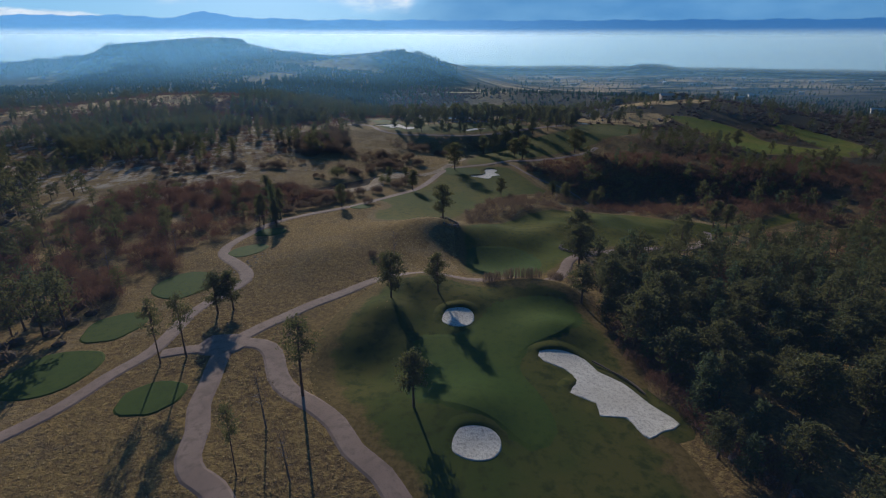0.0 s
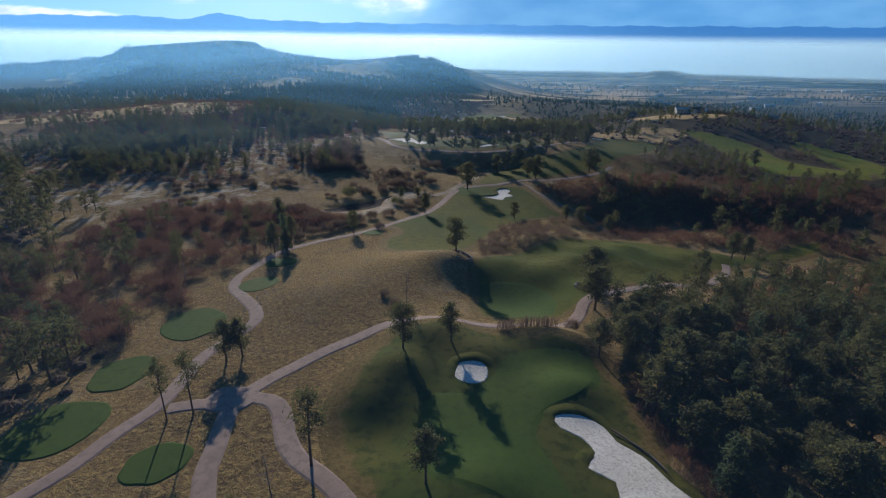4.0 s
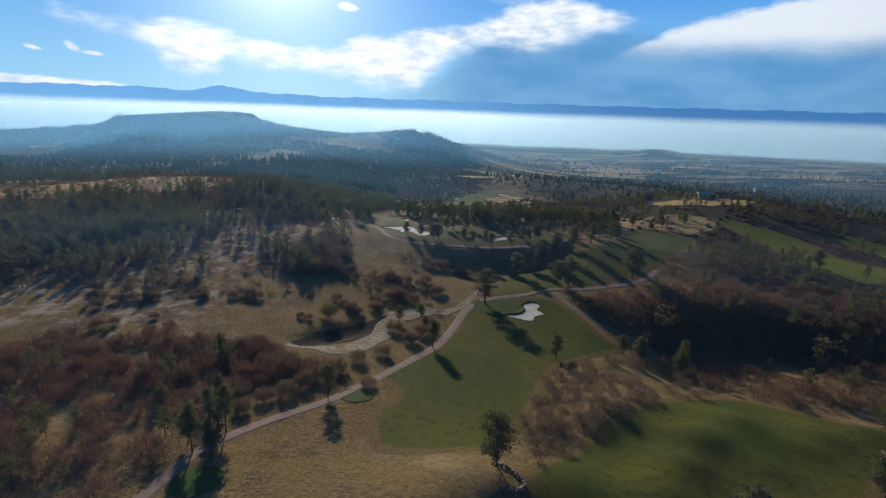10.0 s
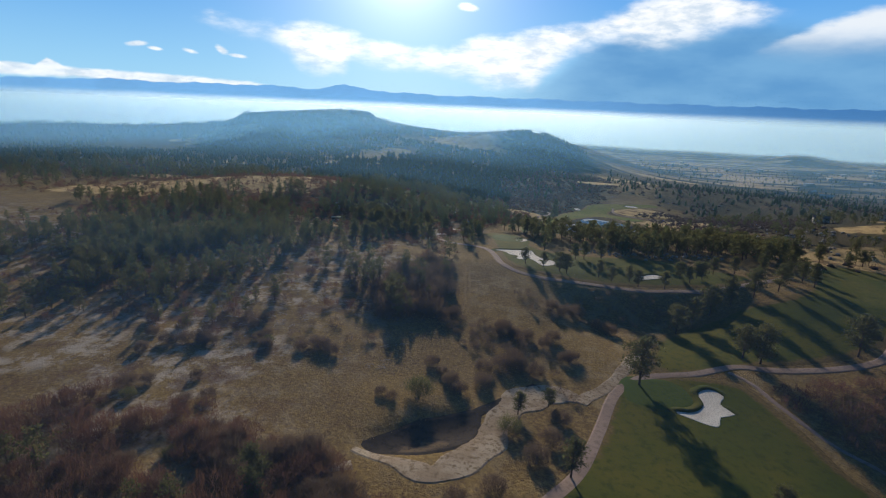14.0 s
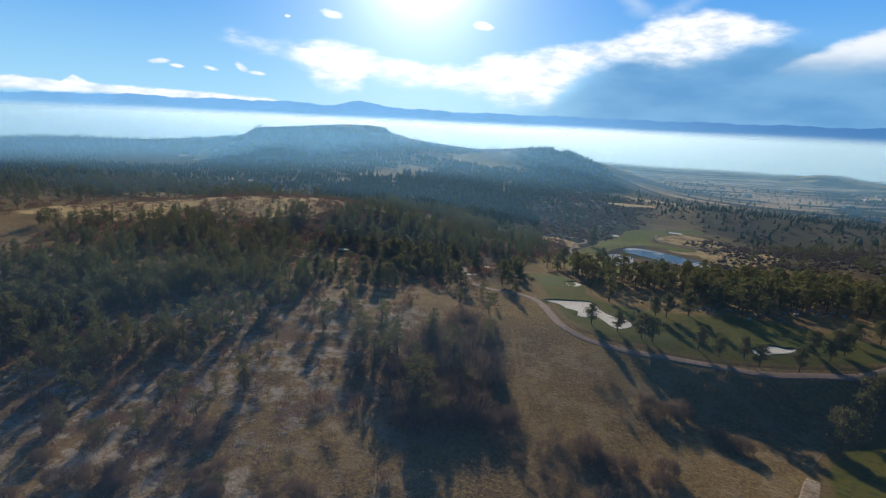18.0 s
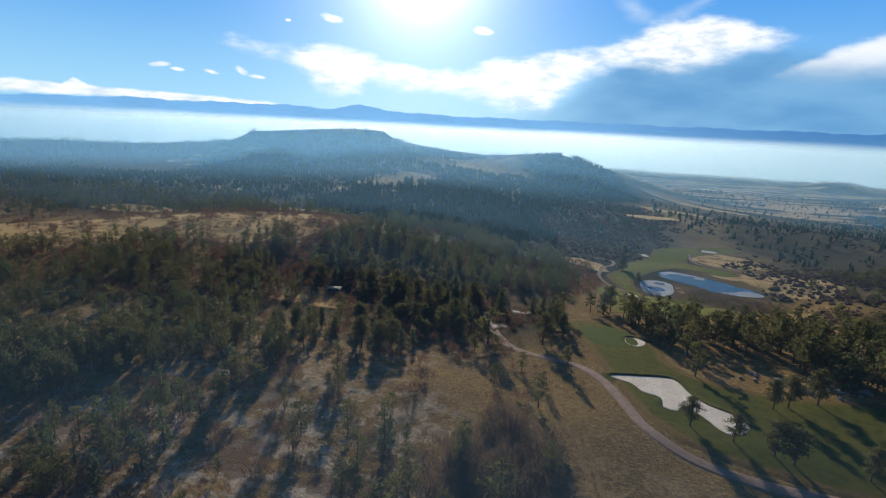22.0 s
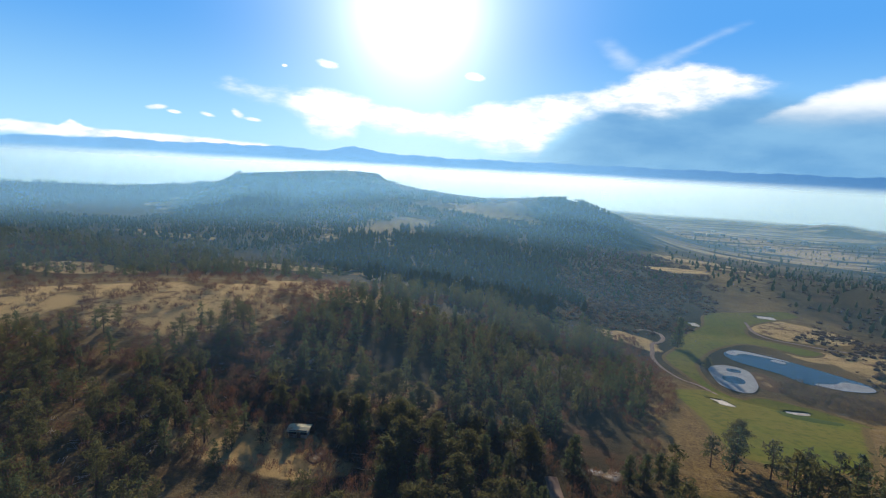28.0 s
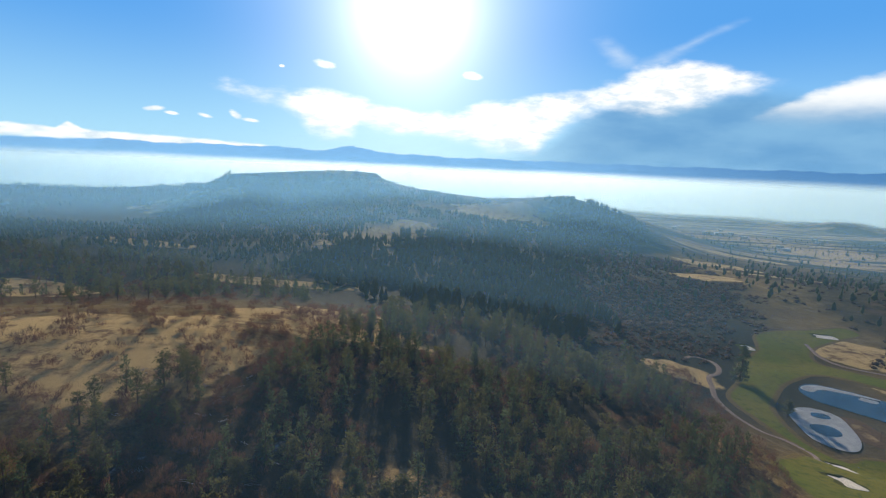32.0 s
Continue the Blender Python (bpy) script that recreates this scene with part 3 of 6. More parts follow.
# small knolls and hollows of the golf course: x, y, spread, height
KNOLLS = [
    (-3, 101, 5, 2.4), (5, 93, 4, 1.6), (16, 101, 5, 2.4), (25, 99, 5, 2.6), (-11, 87, 4, 2.4), (20, 82, 4, 2.0), (4, 59.5, 4, 1.4),
    (-1, 147, 6.5, 3.0), (-9, 141, 9, 2.3), (-22, 134, 16, 1.8), (11, 127, 9, -2.5), (19, 128, 12, -2.0), (-52, 217, 3, -1.4), (-47, 222, 4.2, -2.7), (-40, 229, 4.2, -2.7), (50, 176, 5, 1.6), (64, 188, 5, 1.6), (30, 152, 5, 1.5), (15, 153, 5, 1.5), (24, 145, 5, 1.4), (36, 160, 5, 1.5), (44, 172, 5, 1.4), (84, 186, 5, 1.5), (40, 163, 4, 1.2), (74, 178, 4, 1.2), (58, 166, 4, 1.1), (98, 190, 5, 1.3),
    (74, 238, 14, -4.2), (98, 246, 13, -4.4), (122, 247, 13, -4.0), (146, 247, 13, -3.2), (170, 242, 13, -2.2), (80, 272, 13, 2.2), (78, 256, 11, -3.0), (110, 277, 16, 4.0), (145, 275, 16, 3.4), (178, 268, 16, 2.4),
    (26, 180, 9, 2.6), (36, 192, 8, 2.4), (33, 126, 5, 1.6), (-32, 120, 9, 1.4), (36, 137, 4, 1.5), (70, 225, 14, -3.0), (-12, 70, 5.2, -2.0), (-14, 78, 4.6, 0.9), (-10, 97, 4, 1.2), (58, 180, 8, 1.4),
]
HILLS = np.array(FAR_RIDGES + FAR_SLOPES + PEAKS + NEAR_ROLLS + MIDDLE_ROLLS + VALLEY_ROLLS + KNOLLS, float)


POND_BED = -31.0
# rim of the flat-topped mesa
MESA = np.array([(-735, 1262), (-690, 1252), (-655, 1290), (-648, 1380), (-628, 1480), (-596, 1600), (-590, 1650), (-640, 1760), (-860, 1760), (-905, 1560), (-830, 1380)], float)


def mesa(x, y):
    """A level top with a low broken cliff below its rim and long slopes of scree."""
    a, b = MESA, np.roll(MESA, -1, 0)
    near = (np.abs(x + 740) < 600) & (np.abs(y - 1500) < 700)
    px, py = x[near], y[near]
    dist, cross = np.full(px.shape, 1e6), np.zeros(px.shape, bool)
    for (ax, ay), (bx, by) in zip(a, b):
        t = np.clip(((px - ax) * (bx - ax) + (py - ay) * (by - ay)) / ((bx - ax) ** 2 + (by - ay) ** 2), 0, 1)
        dist = np.minimum(dist, np.hypot(px - ax - t * (bx - ax), py - ay - t * (by - ay)))
        cross ^= ((ay > py) != (by > py)) & (px < (bx - ax) * (py - ay) / (by - ay + 1e-9) + ax)
    d = np.where(cross, -dist, dist) + 7 * np.sin(px / 23 + np.sin(py / 31)) + 4 * np.sin(py / 11)
    h = 49.5 + 0.055 * np.minimum(px + 650, 0) - 9 * np.clip(d / 10, 0, 1) - 0.52 * np.clip(d - 10, 0, 50) - 0.34 * np.maximum(d - 60, 0)
    z = np.full(x.shape, -400.0)
    z[near] = h
    return z


def land(x, y):
    """The height of the ground at x, y (arrays)."""
    x, y = np.asarray(x, float), np.asarray(y, float)
    z = -175 * (1 - np.exp(-np.maximum(0, y - 350) / 1820))
    for hx, hy, s, h in HILLS:
        z = z + h * np.exp(-((x - hx) ** 2 + (y - hy) ** 2) / (2 * s * s))
    top = 33 + 4 * np.tanh((-x - 600) / 200)
    z = np.where(y > 1000, top - 4 * np.logaddexp(0, (top - z) / 4), z)
    z = np.maximum(z, mesa(x, y))
    butte = 42 * np.clip(1.35 - np.hypot((x - 1290) / 210, (y - 3450) / 170), 0, 1) ** 1.5
    far = np.clip((y - 700) / 900, 0, 1)
    south = 333 + 0.009 * (x - 8) ** 2 - y  # metres below the plateau's edge
    ease = lambda v: np.clip(v, 0, 1) ** 2 * (3 - 2 * np.clip(v, 0, 1))
    z = z - 5.0 * ease(south / 12) * (1 - ease((south - 12) / 45)) * ease((x + 30) / 30) * ease((75 - x) / 45)
    basin = np.clip(2.6 - 2.0 * np.hypot((x - 22) / 62, (y - 608) / 62), 0, 1)
    basin = basin * basin * (3 - 2 * basin)
    z = z * (1 - basin) + POND_BED * basin
    return z + butte + far * (3 * np.sin(x / 130 + 1.7 * np.sin(y / 240)) + 2.5 * np.sin(y / 95 + x / 310))


def axis(lo, a, b, hi, fine, grow):
    mid = list(np.arange(a, b + fine, fine))
    up, s = [], fine
    while (up or mid)[-1] < hi:
        s *= grow
        up.append((up or mid)[-1] + s)
    down, s = [], fine
    while (down or mid[:1])[-1] > lo:
        s *= grow
        down.append((down or mid[:1])[-1] - s)
    return np.array(down[::-1] + mid + up)


gx, gy = axis(-4800, -72, 54, 4800, 1.5, 1.03), axis(-700, 24, 190, 5200, 1.5, 1.022)
X, Y = np.meshgrid(gx, gy)
Z = land(X, Y)


def drape(x, y):
    """The height of the ground's own mesh, or of the land where that is higher."""
    a, b = np.clip(np.searchsorted(gx, x) - 1, 0, len(gx) - 2), np.clip(np.searchsorted(gy, y) - 1, 0, len(gy) - 2)
    u, v = (x - gx[a]) / (gx[a + 1] - gx[a]), (y - gy[b]) / (gy[b + 1] - gy[b])
    mesh = (Z[b, a] * (1 - u) + Z[b, a + 1] * u) * (1 - v) + (Z[b + 1, a] * (1 - u) + Z[b + 1, a + 1] * u) * v
    return np.maximum(mesh, land(x, y))


def ground_z(x, y):
    return float(land(np.array([x]), np.array([y]))[0])


# ---- mesh helpers ----
def build_mesh(name, verts, faces, mat, smooth=False):
    """A mesh from an array of places and an array of faces (all with as many corners)."""
    me = bpy.data.meshes.new(name)
    verts, faces = np.ascontiguousarray(verts, np.float32), np.ascontiguousarray(faces, np.int32)
    me.vertices.add(len(verts))
    me.vertices.foreach_set("co", verts.ravel())
    n, c = faces.shape
    me.loops.add(n * c)
    me.loops.foreach_set("vertex_index", faces.ravel())
    me.polygons.add(n)
    me.polygons.foreach_set("loop_start", np.arange(0, n * c, c, dtype=np.int32))
    me.polygons.foreach_set("loop_total", np.full(n, c, np.int32))
    me.polygons.foreach_set("use_smooth", np.full(n, smooth, bool))
    me.update(calc_edges=True)
    me.materials.append(mat)
    return me


def part(name, me, parent=None, label="", at=None):
    """One mesh object under a thing or part."""
    ob = new(name, me)
    if parent is not None:
        ob.parent = parent
    if at is not None:
        ob.matrix_basis = at
    if label:
        ob["label"] = label
    return ob


def spline(points, step=2.0, closed=False):
    """A smooth line through points (tuples of any length)."""
    p = np.array(points, float)
    n = len(p)
    out = []
    for i in range(n if closed else n - 1):
        a, b, c, d = (p[(i + j) % n] if closed else p[min(max(i + j, 0), n - 1)] for j in (-1, 0, 1, 2))
        m = max(2, int(np.hypot(*(c - b)[:2]) / step))
        for t in np.arange(m) / m:
            out.append(0.5 * (2 * b + (c - a) * t + (2 * a - 5 * b + 4 * c - d) * t * t + (3 * b - a - 3 * c + d) * t ** 3))
    if not closed:
        out.append(p[-1])
    return np.array(out)


def strip_mesh(name, points, mat, lift, across=4, crown=0.0, wander=0.0, step=2.0):
    """A strip laid over the land: points of x, y, width; with edges that go into the ground."""
    line = spline(points, step)
    if wander:
        line[:, 2] *= 1 + wander * np.sin(np.arange(len(line)) * 0.9) * np.cos(np.arange(len(line)) * 0.37)
    tang = np.gradient(line[:, :2], axis=0)
    tang /= np.linalg.norm(tang, axis=1)[:, None]
    side = np.stack([-tang[:, 1], tang[:, 0]], 1)
    cols = []
    for j in range(-2, across + 3):
        u = min(max(j, 0), across) / across - 0.5
        xy = line[:, :2] + side * (u * line[:, 2:3])
        out = -0.45 if j == -2 else 0.45 if j == across + 2 else 0.0
        xy = xy + side * out
        drop = lift + 0.04 if out else 0.0
        cols.append(np.column_stack([xy, drape(xy[:, 0], xy[:, 1]) + lift - drop + crown * (1 - 4 * u * u)]))
    v = np.stack(cols, 1)
    n, m = v.shape[:2]
    i = np.arange(n * m).reshape(n, m)
    f = np.stack([i[:-1, 1:], i[:-1, :-1], i[1:, :-1], i[1:, 1:]], -1)
    f = np.delete(f, [1, m - 3], axis=1).reshape(-1, 4)  # sharp edges
    return build_mesh(name, v.reshape(-1, 3), f, mat, True)


def area_mesh(name, outline, mat, lift, grid=3.0, bowl=0.0, smooth_line=True, apron=0.4):
    """A patch with a rounded outline laid over the land, dished by bowl in its middle, with an edge that goes into the ground."""
    from mathutils.geometry import delaunay_2d_cdt
    edge = spline(outline, 1.6, True) if smooth_line else np.array(outline, float)
    inner = []
    for x in np.arange(edge[:, 0].min() + grid / 2, edge[:, 0].max(), grid):
        ys = np.arange(edge[:, 1].min() + grid / 2, edge[:, 1].max(), grid)
        inner.append(np.column_stack([np.full(len(ys), x), ys]))
    inner = np.concatenate(inner) if inner else np.zeros((0, 2))
    if len(inner):
        d = np.min(np.hypot(inner[:, None, 0] - edge[None, :, 0], inner[:, None, 1] - edge[None, :, 1]), axis=1)
        inner = inner[inside(inner, edge) & (d > grid * 0.4)]
    n = len(edge)
    pts = [Vector(p) for p in np.concatenate([edge, inner])]
    v2, _, tris, *_ = delaunay_2d_cdt(pts, [(i, (i + 1) % n) for i in range(n)], [], 1, 0.001)
    xy = np.array([tuple(p) for p in v2])
    z = drape(xy[:, 0], xy[:, 1]) + lift
    if bowl:
        d = np.min(np.hypot(xy[:, None, 0] - edge[None, :, 0], xy[:, None, 1] - edge[None, :, 1]), axis=1)
        z = z - bowl * np.clip(d / max(d.max(), 0.01), 0, 1) ** 0.7
    top = np.column_stack([xy, z])
    ze = drape(edge[:, 0], edge[:, 1])
    tang = np.roll(edge, -1, 0) - np.roll(edge, 1, 0)
    tang /= np.linalg.norm(tang, axis=1)[:, None]
    turn_sign = np.sign(np.sum(edge[:, 0] * np.roll(edge[:, 1], -1) - edge[:, 1] * np.roll(edge[:, 0], -1)))
    wide = edge + np.stack([tang[:, 1], -tang[:, 0]], 1) * turn_sign * apron
    skirt = np.concatenate([np.column_stack([edge, ze + lift]), np.column_stack([wide, drape(wide[:, 0], wide[:, 1]) - 0.05])])
    base = len(top)
    i = np.arange(n)
    j = (i + 1) % n
    sk = np.concatenate([np.column_stack([base + i, base + n + i, base + j]), np.column_stack([base + j, base + n + i, base + n + j])])
    tri = np.array([t for t in tris if len(t) == 3])
    a = xy[tri]
    flip = ((a[:, 1, 0] - a[:, 0, 0]) * (a[:, 2, 1] - a[:, 0, 1]) - (a[:, 1, 1] - a[:, 0, 1]) * (a[:, 2, 0] - a[:, 0, 0])) < 0
    tri[flip] = tri[flip][:, ::-1]
    me = build_mesh(name, np.concatenate([top, skirt]), np.concatenate([tri, sk]), mat, True)
    d = np.concatenate([np.min(np.hypot(q[:, None, 0] - edge[None, :, 0], q[:, None, 1] - edge[None, :, 1]), axis=1) for q in np.array_split(xy, 1 + len(xy) // 2000)])
    me.attributes.new("rim", "FLOAT", "POINT").data.foreach_set("value", np.concatenate([d, np.zeros(n), np.full(n, -2.0)]).astype(np.float32))
    return me


def inside(p, poly):
    """Which of the points p lie in a polygon."""
    poly = np.array(poly, float)
    a, b = poly, np.roll(poly, -1, 0)
    x, y = p[:, 0:1], p[:, 1:2]
    cross = ((a[:, 1] > y) != (b[:, 1] > y)) & (x < (b[:, 0] - a[:, 0]) * (y - a[:, 1]) / (b[:, 1] - a[:, 1] + 1e-9) + a[:, 0])
    return cross.sum(1) % 2 == 1


def oval(x, y, rx, ry, turn=0.0, wobble=0.06, n=14, seed=0):
    rng = np.random.default_rng(seed + 11)
    a = np.arange(n) / n * 2 * np.pi
    r = 1 + wobble * rng.uniform(-1, 1, n)
    c, s = math.cos(radians(turn)), math.sin(radians(turn))
    u, v = rx * r * np.cos(a), ry * r * np.sin(a)
    return [(x + c * p - s * q, y + s * p + c * q) for p, q in zip(u, v)]


# ---- ground ----
i = np.arange(X.size).reshape(X.shape)
ground_faces = np.stack([i[:-1, :-1], i[:-1, 1:], i[1:, 1:], i[1:, :-1]], -1).reshape(-1, 4)
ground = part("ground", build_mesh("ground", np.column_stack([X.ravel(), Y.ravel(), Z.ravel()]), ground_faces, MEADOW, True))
tagged(ground, "rolling dry golden-brown meadow with worn pale patches", "ground", kind="structure")

# ---- golf course ----
PATHS = {
    "tee_path": [(-62, 50), (-55, 60), (-52, 69), (-49, 77), (-49, 91), (-46, 100), (-44, 106), (-46, 112), (-51, 119), (-57, 127), (-59, 135), (-57, 148), (-54, 158), (-46, 168), (-36, 178), (-28, 190), (-17, 210), (-11, 222), (-6, 240), (-1, 259), (6, 270), (14, 275), (23, 279), (36, 287), (48, 288), (67, 294), (82, 303), (92, 316)],
    "green_path": [(-36, 78), (-33, 83), (-29, 88), (-26, 92), (-20, 98), (-14, 104), (-8, 106), (1, 106), (10, 106), (18, 107), (24, 110), (29, 117), (33, 126), (41, 135), (51, 143), (64, 151), (78, 157), (92, 172), (97, 182)],
    "curved_path": [(-36, 78), (-31, 77), (-28, 74), (-25, 67), (-22, 63), (-18, 60), (-14, 56), (-11, 51), (-7, 47), (-4, 42), (0, 36), (3, 28)],
    "lower_path": [(-37, 78), (-36, 71), (-35, 66), (-34, 60), (-32, 55), (-31, 50), (-29, 47), (-26, 45), (-22, 40), (-18, 34)],
    "link_path": [(-47, 75), (-43, 76), (-38, 76)],
    "plateau_path": [(-91, 431), (-88, 417), (-82, 402), (-76, 392), (-66, 387), (-57, 384), (-51, 377), (-46, 364), (-42, 352), (-34, 343), (-22, 339), (-10, 338), (2, 337), (15, 336), (28, 339), (40, 342), (52, 350), (66, 362), (84, 380)],
    "bank_path": [(33, 283), (38, 278), (42, 268), (49, 255), (58, 250), (64, 246), (71, 236), (79, 226), (85, 222)],
    "far_path": [(93, 668), (74, 674), (58, 681), (44, 688), (38, 702), (40, 726)],
    "pond_path": [(-42, 666), (-36, 672), (-28, 668), (-27, 658), (-30, 648), (-36, 640), (-38, 626), (-40, 610), (-37, 594), (-31, 583), (-24, 579), (-19, 571), (-20, 561), (-27, 552)],
}
WIDTH = {"tee_path": 2.4, "green_path": 2.6, "curved_path": 2.6, "lower_path": 2.5, "link_path": 2.5, "plateau_path": 2.3, "bank_path": 0.9, "pond_path": 1.9, "far_path": 2.0}
for nm, pts in PATHS.items():
    road = part("cart_path", strip_mesh(nm, [(x, y, WIDTH[nm]) for x, y in pts], PATH, 0.12, 3, 0.03))
    tagged(road, "narrow winding pink-grey concrete cart path through dry grass", "path", "cart paths", "structure")
pad = part("path_junction", area_mesh("path_junction", oval(-37.5, 77.5, 4.5, 3.6, 0, 0.1), PATH, 0.15, 2.0))
tagged(pad, "widened concrete junction where five cart paths meet", "path", kind="structure")

HOLES = {
    "rough_near": ([(-10, 103), (-17, 91), (-20, 80), (-20, 71), (-17, 63), (-13, 57), (-9, 50), (-5, 45), (-1, 37), (10, 30), (28, 36), (30, 48), (28, 60), (31, 72), (30, 88), (25, 99), (12, 101), (1, 104)], ROUGH_TURF, "dark green shaved turf round a golf green"),
    "fairway_hollow": ([(6, 113), (5, 130), (6, 151), (22, 168), (46, 194), (71, 207), (86, 201), (108, 194), (146, 216), (158, 214), (132, 196), (114, 188), (88, 172), (72, 157), (46, 143), (36, 130), (28, 120), (17, 114)], FAIRWAY, "green fairway in a hollow below a dry bank"),
    "fairway_middle": ([(-25, 196), (-15, 214), (-6, 236), (0, 262), (9, 272), (32, 276), (41, 261), (46, 244), (50, 236), (24, 213), (12, 184), (4, 166), (-2, 160), (-20, 157), (-24, 172), (-20, 184)], FAIRWAY, "broad mown fairway beside a cart path"),
    "fairway_rise": ([(12, 278), (18, 305), (46, 332), (80, 355), (124, 440), (158, 434), (140, 384), (100, 330), (72, 303), (41, 289), (24, 280)], FAIRWAY, "sunlit fairway striped by long tree shadows"),
    "fairway_bank": ([(200, 482), (226, 464), (241, 430), (240, 395), (254, 372), (276, 352), (262, 338), (224, 338), (198, 342), (202, 393), (203, 440)], VALLEY_TURF, "distant fairway along a wooded slope"),
    "fairway_slope": ([(272, 440), (294, 456), (310, 420), (306, 378), (284, 350), (266, 346), (270, 392)], VALLEY_TURF, "far fairway on a brown slope"),
    "fairway_plateau": ([(-62, 430), (-46, 436), (-33, 414), (-31, 396), (-22, 384), (-6, 380), (12, 382), (30, 382), (50, 372), (64, 366), (48, 350), (30, 344), (14, 341), (-2, 340), (-18, 343), (-32, 348), (-41, 360), (-48, 384), (-54, 408)], FAIRWAY, "narrow plateau fairway edged by small pines"),
}
HOLES["fairway_valley"] = ([(-46, 524), (-44, 500), (-42, 464), (-26, 459), (-8, 468), (8, 500), (22, 531), (37, 552), (28, 564), (17, 570), (2, 574), (-9, 569), (-17, 582), (-18, 608), (-11, 626), (1, 646), (20, 664), (34, 663), (50, 652), (64, 664), (46, 678), (32, 690), (39, 714), (62, 741), (94, 777), (89, 792), (60, 768), (18, 740), (6, 704), (-13, 671), (-21, 643), (-33, 617), (-28, 595), (-22, 577), (-20, 562), (-32, 548), (-45, 534)], VALLEY_TURF, "valley fairway winding round two ponds")
for nm, (outline, mat, label) in HOLES.items():
    turf = part("fairway", area_mesh(nm, outline, mat, 0.10, 2.0 if nm in ("rough_near", "fairway_hollow") else 3.0, apron=2.0))
    tagged(turf, label, "fairway", "fairways", "structure")

PUTTING = [
    [(-3, 78), (4, 80), (12, 92), (22, 93), (25, 88), (21, 80), (14, 76), (11, 69), (13, 62), (14, 55), (11, 52), (7, 56), (1, 59), (-4, 62), (-5, 71)],
    oval(16, 128, 9.0, 11.5, 0, 0.05), oval(10, 264, 9, 7, 20, 0.1), oval(-46, 418, 8, 12, 20, 0.08), oval(4, 532, 11, 9, 10, 0.1),
]
for outline in PUTTING:
    tagged(part("putting_green", area_mesh("putting_green", outline, GREEN, 0.17, 2.0, apron=3.0)), "smooth bright putting green cut into the fairway", "putting green", "putting greens", "structure")

TEES = [(-63, 71, 7.4, 7.4), (-42, 62.5, 4.4, 4.2), (-62, 87, 5.2, 6.2), (-58, 107, 6.4, 8.2), (-51.5, 129, 4.8, 5.0), (-51, 147, 4.2, 4.6), (-30, 182, 3.6, 4.2)]
for n, (x, y, rx, ry) in enumerate(TEES):
    tagged(part("tee_box", area_mesh("tee_box", oval(x, y, rx, ry, 10 * n, 0.07, 14, n), GREEN, 0.13, 2.0)), "rounded green tee box raised above dry grass", "tee box", "tee boxes", "structure")

BUNKERS = [
    (oval(2.8, 86, 3.0, 3.2, 0, 0.06), "round white sand bunker behind the green"),
    (oval(4.2, 52, 3.1, 2.8, 0, 0.05), "oval white sand bunker at the edge of the turf"),
    ([(15.8, 74.5), (19.7, 74.9), (23.0, 72.6), (24.2, 69.4), (27.2, 66.5), (29.4, 61.7), (32.0, 57.4), (29.0, 55.7), (26.7, 54.2), (25.8, 56.0), (25.0, 58.3), (21.5, 58.4), (21.8, 61.2), (18.6, 63.5), (20.3, 66.7), (19.1, 69.8), (16.2, 71.9)], "long kidney-shaped white sand bunker under the pines"),
    ([(13.5, 256), (18, 257.5), (21.5, 262), (21.5, 268), (25, 271), (28, 268.5), (26, 264), (28.5, 260), (24.5, 257.5), (22.5, 252.5), (17, 254)], "lobed white sand bunker on the fairway"),
    ([(-48, 379.5), (-40, 382), (-31.5, 382.8), (-28.7, 374.5), (-25.8, 369), (-20.2, 364.5), (-18.8, 359.4), (-22.8, 355), (-25.6, 356.6), (-28, 362), (-31.6, 366.6), (-33.6, 363), (-36.4, 364.3), (-36.4, 369.4), (-40.6, 371.8), (-42.6, 376)], "long twisting white sand bunker beside the plateau fairway"),
    ([(-40.5, 418.5), (-36.9, 418.7), (-34.6, 414.8), (-36.4, 410), (-39, 409.4), (-41, 412.5)], "small white bunker behind the plateau green"),
    ([(14.6, 349.8), (18, 352.6), (21.4, 355.3), (25, 354.2), (28, 354.9), (26, 351.4), (20.3, 349), (16, 346.8)], "shallow sand bunker between small pines"),
    (oval(-14, 559, 4.0, 4.5, 15, 0.25), "lobed sand bunker beside the pond"),
    (oval(-27, 529, 3.0, 5.0, 20, 0.3), "small lobed bunker near the tan bank"),
    (oval(12, 560, 6.0, 1.8, 10, 0.2), "thin pale bunker under the brushy bank"),
    (oval(1, 705, 3.0, 5.0, 20, 0.2), "small distant bunker on the valley fairway"),
    (oval(62, 752, 8.0, 5.0, 15, 0.2), "distant pale bunker on the valley fairway"),
    (oval(112, 428, 6, 4, 15, 0.2), "distant pale bunker on the rising fairway"),
]


